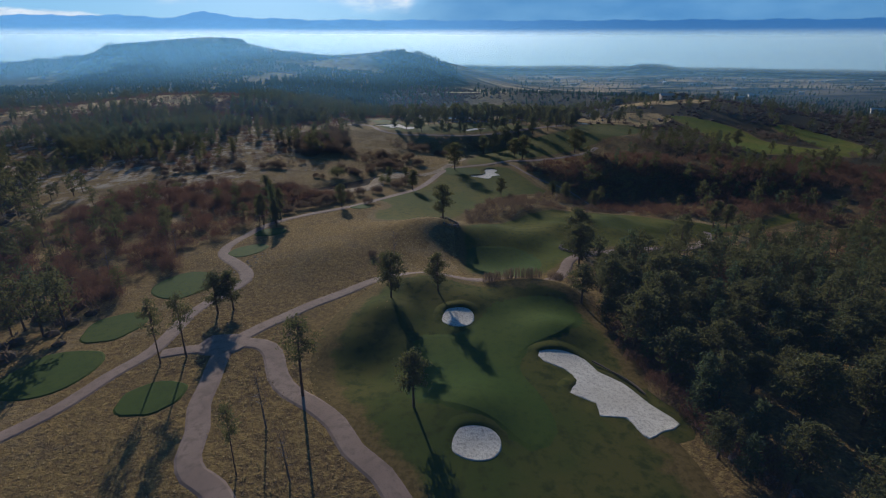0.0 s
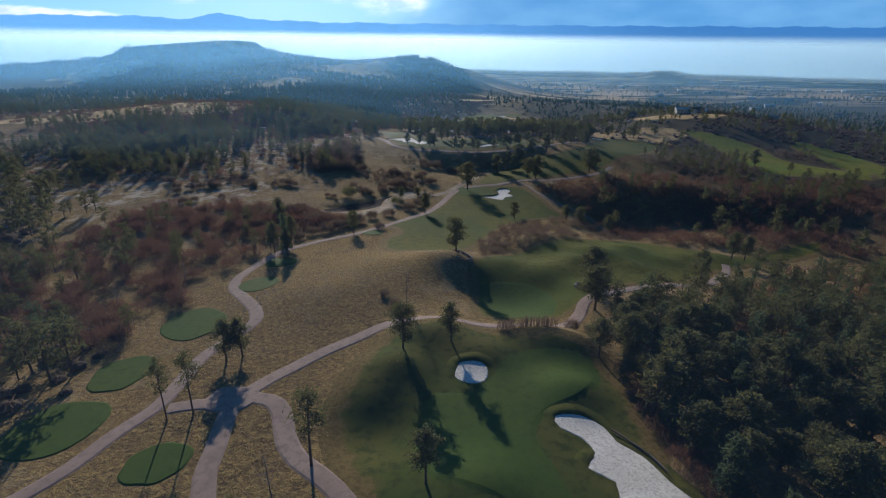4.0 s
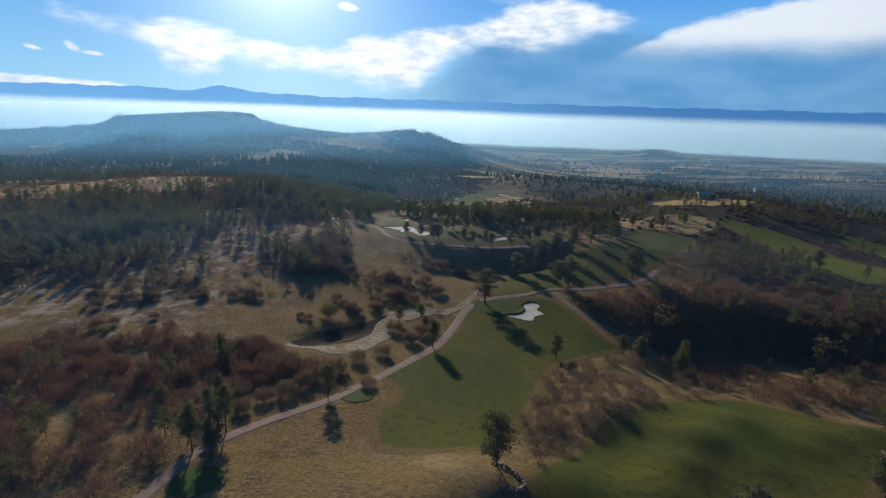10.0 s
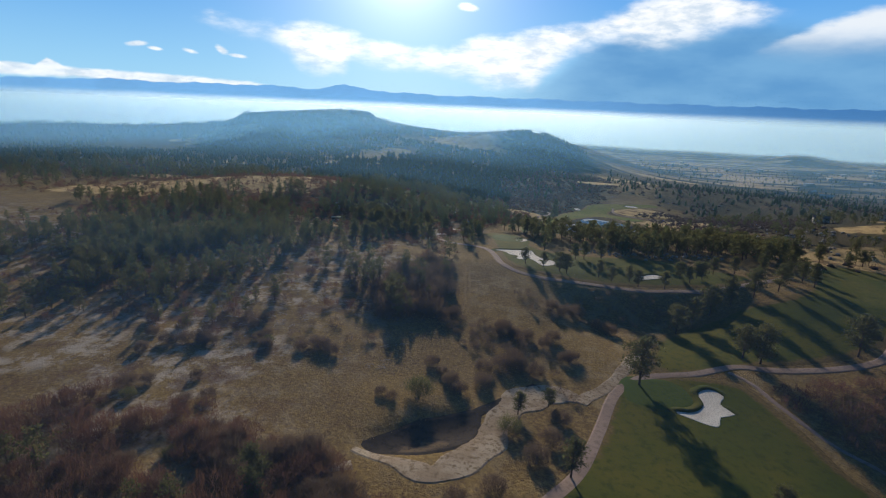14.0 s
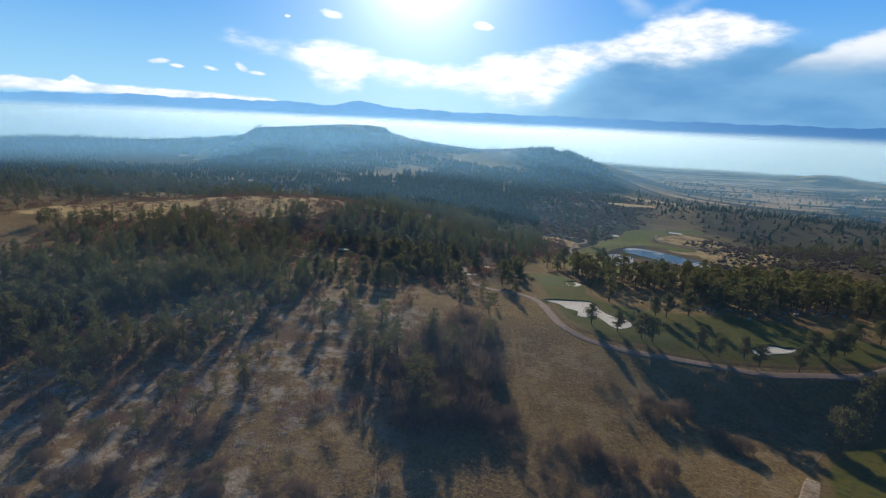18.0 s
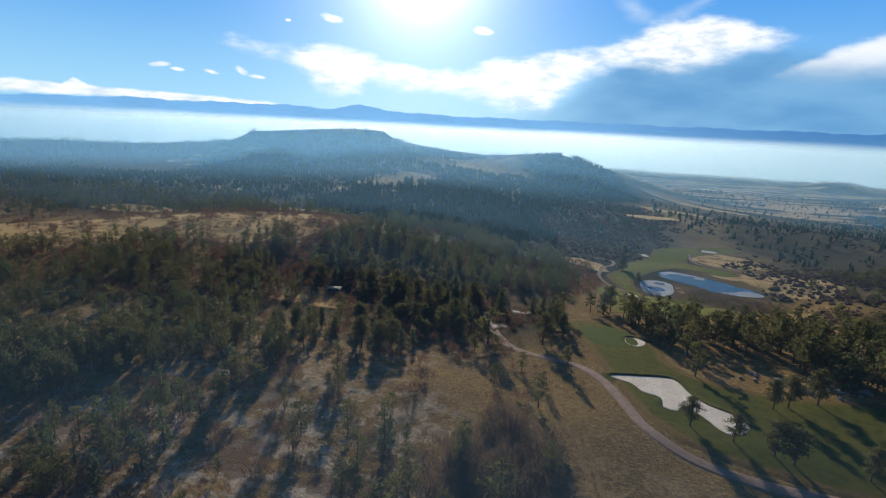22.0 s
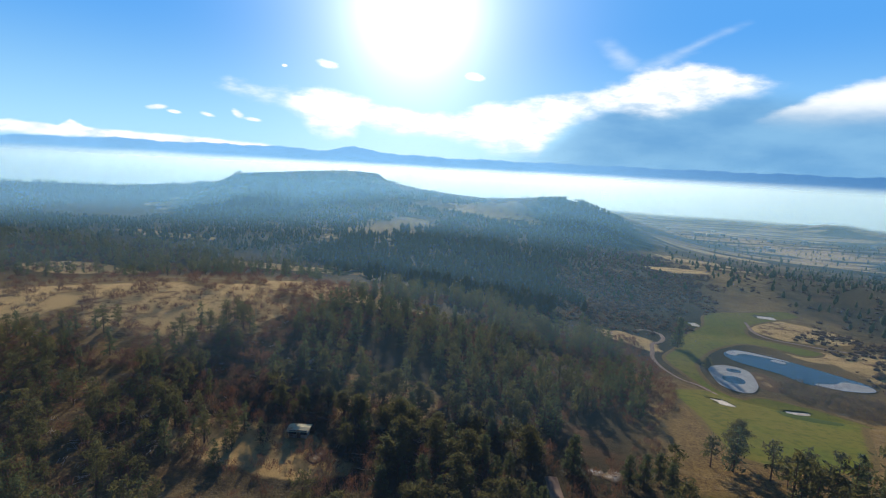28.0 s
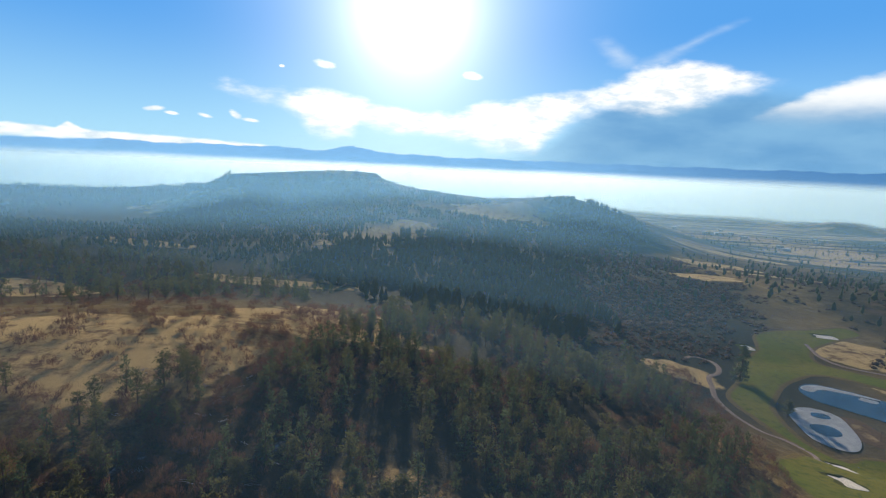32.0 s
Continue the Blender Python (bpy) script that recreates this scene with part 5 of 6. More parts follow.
MID_PINES = [pine_shape("pine", 100 + s, 22, 5, 0.64, 2.2 + 0.5 * (s % 3))[1] for s in range(4)] + [pine_shape("round", 120 + s, 22, 5, 0.64, 1.8)[1] for s in range(2)]
MID_FIRS = [pine_shape("fir", 140 + s, 28, 4, 0.64, 1.0)[1] for s in range(4)]
FINE_PINES = [pine_shape("pine", 300 + s, 28, 11, 0.35, 2.2)[1] for s in range(3)] + [pine_shape("round", 310, 26, 11, 0.36, 1.8)[1]]
FINE_FIRS = [pine_shape("fir", 340 + s, 34, 9, 0.36, 0.9)[1] for s in range(3)]
FAR_PINES = [dense_crown(200 + s, s % 2) for s in range(6)]
TRUNKS = [bare_trunk(s) for s in range(3)]

things = 0
for w, (outline, spacing, firs, tall) in enumerate(WOODS):
    r = np.random.default_rng(300 + w)
    p = scatter(outline, spacing, -1.6 if w == 0 else -0.8 if w in (5, 7, 8, 10) else -0.4, 400 + w)
    h = tall * r.uniform(0.62, 1.22, len(p))
    fir = r.uniform(0, 1, len(p)) < firs
    own = np.zeros(len(p), bool)
    if w == 0:
        own = (np.hypot(p[:, 0] - 30, p[:, 1] - 55) < 62)
    elif w == 5:
        own = (p[:, 1] < 492) & (p[:, 0] > -175)
    elif w == 9:
        own[:] = True
    for q in np.nonzero(own)[0]:
        if things < 240:
            plant(int(r.integers(3, 5)) if fir[q] else int(r.choice([0, 0, 1, 2])), p[q, 0], p[q, 1], h[q], r.uniform(0, 6.3), "pines at the edge of the wood", 1.12)
            things += 1
        else:
            own[q] = False
    rest = ~own
    root = new("wood")
    tagged(root, "dense dark green wood of pines and firs on a slope", "wood", "woods", "stuff")
    part("trunks", stamp("trunks", TRUNKS, p[rest], h[rest], BARK, w), root)
    if (rest & ~fir).any():
        part("pine_crowns", stamp("pine_crowns", FAR_PINES if w == 6 else FINE_PINES if w in (0, 1, 4, 5, 8, 10, 11) else MID_PINES, p[rest & ~fir], h[rest & ~fir], NEEDLES, w), root)
    if (rest & fir).any():
        part("fir_crowns", stamp("fir_crowns", FAR_PINES if w == 6 else FINE_FIRS if w in (0, 1, 4, 5, 8, 10, 11) else MID_FIRS, p[rest & fir], h[rest & fir], FIR, w), root)
for w, (outline, spacing, tall) in enumerate(LOOSE):
    r = np.random.default_rng(500 + w)
    p = scatter(outline, spacing, -0.4, 519 + w)
    h = tall * r.uniform(0.6, 1.25, len(p))
    root = new("scattered_pines")
    tagged(root, "loose scatter of dark pines over dry grass", "trees", "scattered pines", "stuff")
    part("trunks", stamp("trunks", TRUNKS, p, h, BARK, w), root)
    part("crowns", stamp("crowns", FINE_PINES if w in (0, 1) else MID_PINES, p, h, NEEDLES, w), root)
for w, (outline, spacing, tall) in enumerate(FAR_WOODS):
    r = np.random.default_rng(600 + w)
    p = scatter(outline, spacing, -0.5, 620 + w)
    h = tall * r.uniform(0.7, 1.25, len(p))
    tagged(part("far_wood", stamp("far_wood", MID_FIRS if w == 3 else FAR_PINES, p, h * 0.8, FIR, w)), "far dark conifer wood covering a hillside", "wood", "far woods", "stuff")


# ---- scrub ----
def bush_shape(seed, stems, count, size, width=0.16, lobes=3):
    """A leafless thicket 10 units high and about as wide: a ragged dense heart of a few lobes, and fine rising twigs."""
    r = np.random.default_rng(seed)
    heads, hearts = [], []
    for n in range(stems):
        a, d = r.uniform(0, 2 * np.pi), math.sqrt(r.uniform(0, 1)) * 7.0
        top = 9.0 * math.sqrt(max(0.08, 1 - (d / 8.2) ** 2)) * r.uniform(0.75, 1.08)
        for f in (0.55, 0.8, 1.0):
            heads.append((d * math.cos(a) * (0.7 + 0.3 * f), d * math.sin(a) * (0.7 + 0.3 * f), top * f))
    t = np.arange(7) / 7 * 2 * np.pi
    for n in range(lobes):
        a, d = n * 2.4 + r.uniform(0, 1), (2.6 if lobes > 1 else 0.0) * r.uniform(0.6, 1.3)
        tall, wide = r.uniform(3.6, 4.8), r.uniform(4.6, 6.4)
        v = [(d * math.cos(a) + wide * q * g * math.cos(b), d * math.sin(a) + wide * q * g * math.sin(b), tall * z * u) for z, q in ((-0.05, 0.85), (0.4, 1.0), (0.78, 0.78), (1.0, 0.2)) for b, g, u in zip(t + r.uniform(-.25, .25, 7), r.uniform(0.75, 1.2, 7), r.uniform(0.85, 1.12, 7))]
        i = np.arange(28).reshape(4, 7)
        j = np.roll(i, -1, 1)
        hearts.append((np.array(v), np.stack([i[:-1], j[:-1], j[1:], i[1:]], -1).reshape(-1, 4)))
    v, f = twigs(np.array(heads), r, count, 1.0, size, width)
    v[:, 2] = np.maximum(v[:, 2], -0.4)
    return join(hearts + [(v, f)])


THICKETS = [bush_shape(700 + s, 28, 6, 1.15, 0.06, 0) for s in range(5)]
MID_THICKETS = [bush_shape(730 + s, 16, 3, 1.5, 0.085, 0) for s in range(5)]
FAR_THICKETS = [bush_shape(740 + s, 6, 1, 1.9, 0.14, 1) for s in range(5)]
FINE_THICKETS = [bush_shape(720 + s, 70, 10, 1.1, 0.05, 0) for s in range(3)]
SCRUB = [
    ([(-139, 185), (-132, 226), (-92, 210), (-59, 210), (-46, 198), (-54, 176), (-60, 160), (-63, 140), (-62, 122), (-68, 112), (-70, 96), (-110, 90), (-150, 150)], 3.6, RED_TWIGS, "dense reddish-brown leafless scrub oak", -0.3),
    ([(-150, 150), (-110, 100), (-70, 110), (-66, 80), (-90, 30), (-260, 30), (-300, 200), (-160, 200)], 4.5, GREY_TWIGS, "grey-brown leafless scrub under pines", -0.5),
    ([(-60, 180), (-98, 176), (-140, 190), (-120, 222), (-64, 212), (-52, 204), (-40, 198), (-30, 208), (-26, 204), (-40, 186)], 3.6, RED_TWIGS, "mixed red and brown scrub beside the path", 0.15),
    ([(5, 164), (6, 176), (12, 194), (24, 212), (41, 227), (60, 238), (76, 222), (72, 212), (44, 188), (29, 171), (15, 157), (8, 155)], 3.4, GREY_TWIGS, "grey-brown scrub on the bank between fairways", -1.3),
    ([(70, 222), (62, 242), (50, 254), (40, 276), (90, 294), (130, 300), (240, 330), (300, 260), (240, 190), (119, 206), (90, 204), (76, 212)], 3.3, RED_TWIGS, "dark red-brown scrub on a shaded slope", -1.1),
    ([(44, 130), (60, 146), (84, 156), (120, 182), (160, 190), (160, 150), (80, 120), (46, 112)], 3.8, RED_TWIGS, "reddish scrub at the edge of the pine wood", -0.5),
    ([(90, 300), (120, 345), (190, 440), (300, 400), (260, 300), (186, 272)], 5.0, GREY_TWIGS, "brown scrub on a slope", -0.9),
    ([(-120, 250), (-60, 300), (-62, 420), (-190, 470), (-320, 400), (-330, 330), (-200, 250)], 5.4, RED_TWIGS, "scattered russet scrub among pines", 0.35),
    ([(-44, 244), (-26, 236), (-10, 234), (-8, 246), (-14, 262), (-26, 286), (-60, 296), (-58, 286), (-34, 262)], 3.4, GREY_TWIGS, "grey-brown thickets along the gully", -0.5),
    ([(-20, 300), (30, 318), (24, 330), (-30, 334), (-40, 320)], 4.5, GREY_TWIGS, "dark scrub below the plateau", -0.4),
    ([(-62, 470), (-50, 500), (-40, 560), (-44, 640), (-70, 640), (-100, 560), (-80, 480)], 4.2, RED_TWIGS, "russet scrub above the valley", -0.7),
    ([(-190, 440), (-130, 380), (-90, 380), (-60, 460), (-80, 620), (-200, 640), (-240, 520)], 4.0, RED_TWIGS, "russet undergrowth in the wood", -0.7),
    ([(60, 560), (110, 520), (220, 640), (200, 740), (100, 720), (78, 640)], 6.0, PURPLE_TWIGS, "brown scrub round the valley course", -0.1),
    ([(-70, 740), (-120, 900), (-60, 1180), (60, 1180), (60, 900), (10, 790), (-40, 680)], 6.4, PURPLE_TWIGS, "brown scrub on the lower hillside", -1.2),
    ([(-400, 420), (-240, 500), (-200, 560), (-330, 700), (-600, 700), (-650, 420)], 5.5, RED_TWIGS, "scattered russet scrub on open grass", 0.6),
    ([(100, 440), (160, 460), (330, 640), (600, 640), (600, 300), (300, 400)], 7.5, PURPLE_TWIGS, "brown scrub on far slopes", -0.6),
    ([(110, 720), (230, 760), (500, 700), (900, 900), (700, 1400), (120, 1200), (70, 900)], 12.0, PURPLE_TWIGS, "far brown scrub on rolling hills", -0.1),
    ([(18, 474), (40, 490), (60, 540), (110, 570), (150, 500), (110, 470), (40, 462)], 5.0, GREY_TWIGS, "brown scrub between the plateau and the valley", -0.3),
    ([(10, 588), (22, 606), (40, 594), (62, 590), (90, 560), (40, 562), (18, 578)], 3.4, GREY_TWIGS, "brown scrub on the spit by the pond", -1.2),
    ([(-130, 240), (-70, 262), (-50, 300), (-70, 340), (-150, 350), (-190, 300)], 4.2, GREY_TWIGS, "low grey-brown scrub on pale grass", 0.8),
    ([(-110, 630), (-66, 652), (-30, 662), (-12, 690), (8, 740), (36, 790), (60, 900), (-90, 900), (-140, 760)], 5.4, RED_TWIGS, "dense brown scrub beyond the valley fairway", -1.4),
    ([(30, 700), (48, 735), (68, 747), (100, 730), (108, 696), (60, 688)], 5.0, PURPLE_TWIGS, "brown scrub on a dry mound beside the fairway", 0.1),
    ([(-270, 450), (-170, 470), (-150, 540), (-190, 600), (-290, 570)], 4.6, RED_TWIGS, "brown scrub rows on the golden clearing", 0.55),
    ([(-380, 425), (-270, 450), (-214, 505), (-230, 526), (-300, 520), (-384, 520)], 4.8, GREY_TWIGS, "low rows of brown scrub on a golden clearing", 0.6),
    ([(31, 74), (32.5, 64), (34, 57), (37, 48), (41, 40), (44, 44), (40, 58), (36, 74), (33, 92), (29, 92)], 2.0, RED_TWIGS, "reddish brush between the sand bunker and the pines", -0.9),
    ([(-78, 284), (-60, 284), (-56, 306), (-62, 338), (-72, 346), (-82, 330), (-84, 300)], 3.0, GREY_TWIGS, "tall leafless grey-brown oak grove among pines", -0.9),
    ([(-300, 385), (-190, 380), (-165, 430), (-200, 478), (-262, 466), (-330, 420)], 3.8, RED_TWIGS, "russet and brown scrub among pines", -0.4),
    ([(62, 640), (70, 680), (120, 730), (190, 740), (220, 650), (150, 590), (100, 560), (90, 600)], 4.6, PURPLE_TWIGS, "dark brush round the valley course", -0.8),
    ([(-500, 120), (-260, 40), (-260, 200), (-330, 330), (-500, 330)], 8.0, GREY_TWIGS, "grey scrub on the far side of the wood", 0.0),
]
# how wide the thickets are, in the lots where grass shows between them
CLUMPS = {26: 4.2, 0: 3.4, 1: 4.5, 2: 3.4, 7: 3.2, 14: 5.0, 19: 3.0, 22: 4.0, 23: 4.5}
for w, (outline, spacing, mat, label, gaps) in enumerate(SCRUB):
    r = np.random.default_rng(800 + w)
    p = scatter(outline, spacing, gaps, 820 + w, 2.6, w not in (13, 16), CLUMPS.get(w, 0.0))
    h = r.uniform(1.2, 3.0, len(p)) * min(1.25, 0.75 + spacing / 14) * (1.9 if w == 25 else 1.5 if w in (0, 2) else 1.3 if w == 4 else 1.0)
    tagged(part("scrub", stamp("scrub", THICKETS if w in (0, 2, 3, 8, 24, 25) else MID_THICKETS if w in (4, 5, 6, 7, 9, 10, 11, 14, 18, 19, 22, 23, 26) else FAR_THICKETS, p, h * 1.1, mat, w, 0.1)), label, "scrub", "scrub", "stuff")

BUSHES_DARK = [(-49, 239, 5.0), (-26, 231, 4.0), (-113, 218, 2.6), (-98, 253, 2.4), (-88, 201, 2.4)]
BUSHES_BROWN = [(-129, 240, 3.0), (-126, 246, 3.2), (-115, 247, 2.8), (-97, 250, 3.0), (-102, 254, 2.4), (-33, 285, 4.4), (-29, 268, 4.0), (-50, 256, 3.2), (-142, 259, 3.2), (-90, 299, 3.0), (-74, 282, 3.2), (-20, 281, 3.4), (-81, 254, 3.6), (-78, 252, 3.2), (-84, 255, 3.4), (-87, 252, 2.8), (-117, 250, 3.4), (-121, 248, 3.2), (-113, 248, 2.8), (-100, 256, 2.8), (-62, 209, 4.2), (-66, 206, 4.4), (-70, 205, 4.0), (-79, 207, 4.0), (-83, 205, 3.8), (-76, 204, 3.8), (-53, 199, 4.0), (-57, 197, 3.8), (-95, 222, 2.8), (-99, 219, 2.6), (-104, 230, 2.4), (-12, 275, 3.2), (0.7, 304, 4.0), (-3, 307, 3.6), (-10, 314, 4.6), (-14, 311, 4.2), (-19, 312, 4.0), (-18, 286, 3.6), (-70, 286, 2.6), (-108, 262, 2.4), (-134, 250, 2.8), (-120, 256, 2.2), (-58, 236, 2.2), (-55, 235, 2.0), (-43, 247, 3.2), (-40, 244, 3.0), (-35, 250, 3.6), (-63, 206, 3.8), (-67, 208, 3.6), (-59, 206, 3.6), (-78, 203, 3.6), (-82, 204, 3.2), (-48, 196, 3.4), (-56, 178, 3.0), (-85, 211, 2.6), (-28, 188, 2.8), (-55, 288, 3.8), (-60, 292, 3.6), (-51, 292, 3.6), (-34, 288, 3.8), (-30, 283, 3.6), (-26, 284, 3.4), (-31, 262, 4.4), (-27, 264, 4.2), (-36, 258, 3.6), (-22, 262, 3.8), (-14, 273, 3.4), (-43, 249, 2.8), (-46, 252, 2.4), (-64, 209, 4.2), (-69, 204, 4.0), (-77, 200, 3.8), (-73, 199, 3.6), (-53, 194, 4.2), (-50, 199, 3.6), (-55, 190, 3.4), (-88, 204, 3.0), (-118, 223, 3.2), (-114, 225, 2.8), (-50, 178, 3.4), (-46, 181, 3.8), (-43, 186, 4.0), (-40, 190, 3.6), (-37, 196, 3.8), (-33, 203, 3.6), (-27, 209, 3.6), (-20, 222, 4.0), (-17, 230, 3.8), (-15, 240, 3.4), (-53, 172, 3.2), (-72, 186, 3.6), (-82, 190, 3.8), (-94, 196, 3.6), (-66, 194, 3.2), (25, 106, 2.6), (28, 103, 2.2), (-14, 113, 2.2), (-17, 118, 1.8)]
one = {}
for lot, mat, nm, label in ((BUSHES_DARK, NEEDLES, "juniper_bush", "dark green juniper bush standing alone in dry grass"), (BUSHES_BROWN, GREY_TWIGS, "scrub_oak_bush", "rounded leafless brown scrub oak clump")):
    meshes = [build_mesh("twigs", v, f, mat) for v, f in FINE_THICKETS]
    for n, (x, y, h) in enumerate(lot):
        root = new(nm, meshes[n % 3])
        tagged(root, label, "bush", "single bushes")
        root.matrix_basis = Matrix.LocRotScale((x, y, ground_z(x, y) - 0.1), Euler((0, 0, n * 1.3)), (h / 10,) * 3)

# a row of tall dry stems on the rim above the green
reed_rng = np.random.default_rng(19)
for n in range(9):
    x, y = 9.5 + n * 1.35 + reed_rng.normal(0, 0.2), 102.2 + 0.12 * n + reed_rng.normal(0, 0.3)
    heads = np.column_stack([reed_rng.normal(0, 0.55, 46), reed_rng.normal(0, 0.5, 46), reed_rng.uniform(0.9, 1.25, 46)])
    u = np.column_stack([reed_rng.normal(0, 0.10, 46), reed_rng.normal(0, 0.10, 46), np.ones(46)]) * reed_rng.uniform(0.8, 1.35, (46, 1))
    w = np.column_stack([np.cos(heads[:, 0] * 40), np.sin(heads[:, 0] * 40), np.zeros(46)]) * 0.045
    v = np.stack([heads - u - w, heads - u + w, heads + u + w * 0.5, heads + u - w * 0.5], 1).reshape(-1, 3)
    clump = part("reed_clump", build_mesh("stems", v, np.arange(184).reshape(46, 4), GREY_TWIGS), None, "", Matrix.Translation((x, y, ground_z(x, y))))
    tagged(clump, "upright clump of tall dry brown stems above the green", "dry reeds", "dry reeds by the path")

# ---- haze and distance ----
MID = (-70, 250)
LAST = (-100, 335)


def wall_round(name, radius, z0, z1, a0, a1, mat, n=96, mid=MID):
    """An upright sheet bent round the course, from one azimuth to another."""
    a = np.radians(np.linspace(a0, a1, n))
    x, y = mid[0] - radius * np.sin(a), mid[1] + radius * np.cos(a)
    lo, hi = np.column_stack([x, y, np.full(n, z0)]), np.column_stack([x, y, np.full(n, z1)])
    i = np.arange(n - 1)
    return build_mesh(name, np.concatenate([lo, hi]), np.column_stack([i, i + 1, n + i + 1, n + i]), mat, True)


def veil_round(name, radius, top, a0, a1, mat, n=128, mid=MID):
    """An upright sheet in place of haze, that stands on the land and is thinnest at its foot."""
    a = np.radians(np.linspace(a0, a1, n))
    x, y = mid[0] - radius * np.sin(a), mid[1] + radius * np.cos(a)
    z = land(x, y)
    rows = [np.column_stack([x, y, z + h]) for h in (-2, 8, 18, 30, 42, 55)] + [np.column_stack([x, y, np.maximum(top, z + 60)])]
    i = np.arange(7 * n).reshape(7, n)
    me = build_mesh(name, np.concatenate(rows), np.stack([i[:-1, :-1], i[:-1, 1:], i[1:, 1:], i[1:, :-1]], -1).reshape(-1, 4), mat, True)
    me.attributes.new("above", "FLOAT", "POINT").data.foreach_set("value", np.repeat((0, 8, 18, 30, 42, 55, 99), n).astype(np.float32))
    return me


# translucent sheets added in place of haze in the air: radius, thickness
HAZE_SHEETS = [(640, 0.26), (960, 0.30), (2000, 0.15), (3300, 0.5)]
for radius, thick in HAZE_SHEETS:
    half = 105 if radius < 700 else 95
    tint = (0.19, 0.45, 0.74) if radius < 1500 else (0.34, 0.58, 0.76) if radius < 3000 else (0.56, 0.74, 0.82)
    veil = part("haze", veil_round("haze", radius, 106, half, -half, veil_material("haze_sheet", tint, thick, 40, 104, 0.38 if radius < 1500 else 0.9, LAST[1] - 0.2 * radius), 160, LAST))
    tagged(veil, "translucent blue sheet added to imitate haze over the valley", "haze", "haze", "structure")
# added sheets imitating low haze, below the height of the flight: how far north, how thick, how high
for y0, thick, top in ((300, 0.017, 46), (440, 0.021, 52), (540, 0.05, 60), (690, 0.07, 78)):
    vx = np.linspace(-900, 640, 150)
    vy = np.full(150, y0) + 0.00012 * (vx + 100) ** 2
    vz = land(vx, vy)
    rows = [np.column_stack([vx, vy, vz + h]) for h in (-2, 5, 11, 18)] + [np.column_stack([vx, vy, vz + 19 + (np.maximum(top - vz - 19, 3)) * q]) for q in (0.34, 0.67, 1.0)]
    i = np.arange(7 * 150).reshape(7, 150)
    me = build_mesh("low_haze", np.concatenate(rows), np.stack([i[:-1, :-1], i[:-1, 1:], i[1:, 1:], i[1:, :-1]], -1).reshape(-1, 4), veil_material("dip_haze_sheet", (0.20, 0.43, 0.67), thick, top * 0.45, top - 1, 0.1 if y0 < 500 else 0.3, -300.0, -60.0 if y0 < 500 else -200.0, 60.0 if y0 < 500 else 120.0), True)
    me.attributes.new("above", "FLOAT", "POINT").data.foreach_set("value", np.repeat((0, 12, 24, 34, 60, 80, 99), 150).astype(np.float32))
    tagged(part("low_haze", me), "low translucent blue sheet added to imitate haze over the meadow", "haze", "haze", "structure")
# flat sheet added above the course to pale it like haze and sun glare
lx, ly = np.meshgrid(np.linspace(-1200, 1200, 25), np.linspace(-120, 1050, 14))
i = np.arange(lx.size).reshape(lx.shape)
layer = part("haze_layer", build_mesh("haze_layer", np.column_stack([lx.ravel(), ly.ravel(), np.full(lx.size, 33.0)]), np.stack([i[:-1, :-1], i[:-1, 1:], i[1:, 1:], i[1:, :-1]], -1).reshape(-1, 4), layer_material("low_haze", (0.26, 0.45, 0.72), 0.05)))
tagged(layer, "flat see-through blue sheet added to imitate haze and glare over the course", "haze", "haze", "structure")
fog = part("fog_bank", wall_round("fog_bank", 4300, -260, 150, 120, -120, backdrop_material("fog_glow", (1.0, 1.0, 1.0), 1.0, 60, 130)))
tagged(fog, "white fog lying over the plain, its sunlight painted as glow", "fog", kind="structure")


def ridge_line(a):
    """How high the far mountains stand, in degrees, at an azimuth."""
    e = np.interp(a, [-40, -25, -9, 2, 13, 18, 21, 22.8, 24.6, 25.7, 31, 40, 45, 49, 53, 62], [1.35, 1.45, 1.5, 1.55, 1.55, 1.65, 1.9, 2.2, 1.95, 1.62, 1.78, 1.6, 1.6, 1.4, 1.2, 1.1])
    return e + 0.05 * math.sin(a * 0.9) + 0.04 * math.sin(a * 2.7 + 1) + 0.03 * math.sin(a * 6.1)


n = 400
azs = np.linspace(75, -75, n)
rr = 4560
mx, my = MID[0] - rr * np.sin(np.radians(azs)), MID[1] + rr * np.cos(np.radians(azs))
tops = np.array([EYE + math.tan(radians(ridge_line(a))) * rr for a in azs])
deep = np.column_stack([mx * 1.02, my * 1.02, tops])
i = np.arange(n - 1)
mountains = part("mountains", build_mesh("mountains", np.concatenate([np.column_stack([mx, my, np.full(n, -250.0)]), deep]), np.column_stack([i, i + 1, n + i + 1, n + i]), backdrop_material("blue_haze_glow", (0.18, 0.42, 0.76), 1.1), True))
tagged(mountains, "distant flat-topped mountain range above the fog, its blue haze painted as glow", "mountains", kind="structure")


# ---- gully, tracks, fields ----
def laid(name, me, label, category, group=""):
    return tagged(part(name, me), label, category, group, "structure")


# earth colour darkened to stand for the steep bank's shade in the gully
GULLY_SHADE = material("shade_dark_earth", [(0.040, 0.032, 0.025), (0.060, 0.046, 0.034), (0.028, 0.023, 0.019)], 0.6, 0.1, 0.95, 0.6, 0.1, spec=0.02)
BANK_GRASS = material("matted_dark_grass", [(0.085, 0.062, 0.040), (0.11, 0.078, 0.045), (0.06, 0.045, 0.032)], 0.8, 0.15, 0.95, 0.6, 0.12, spec=0.02)
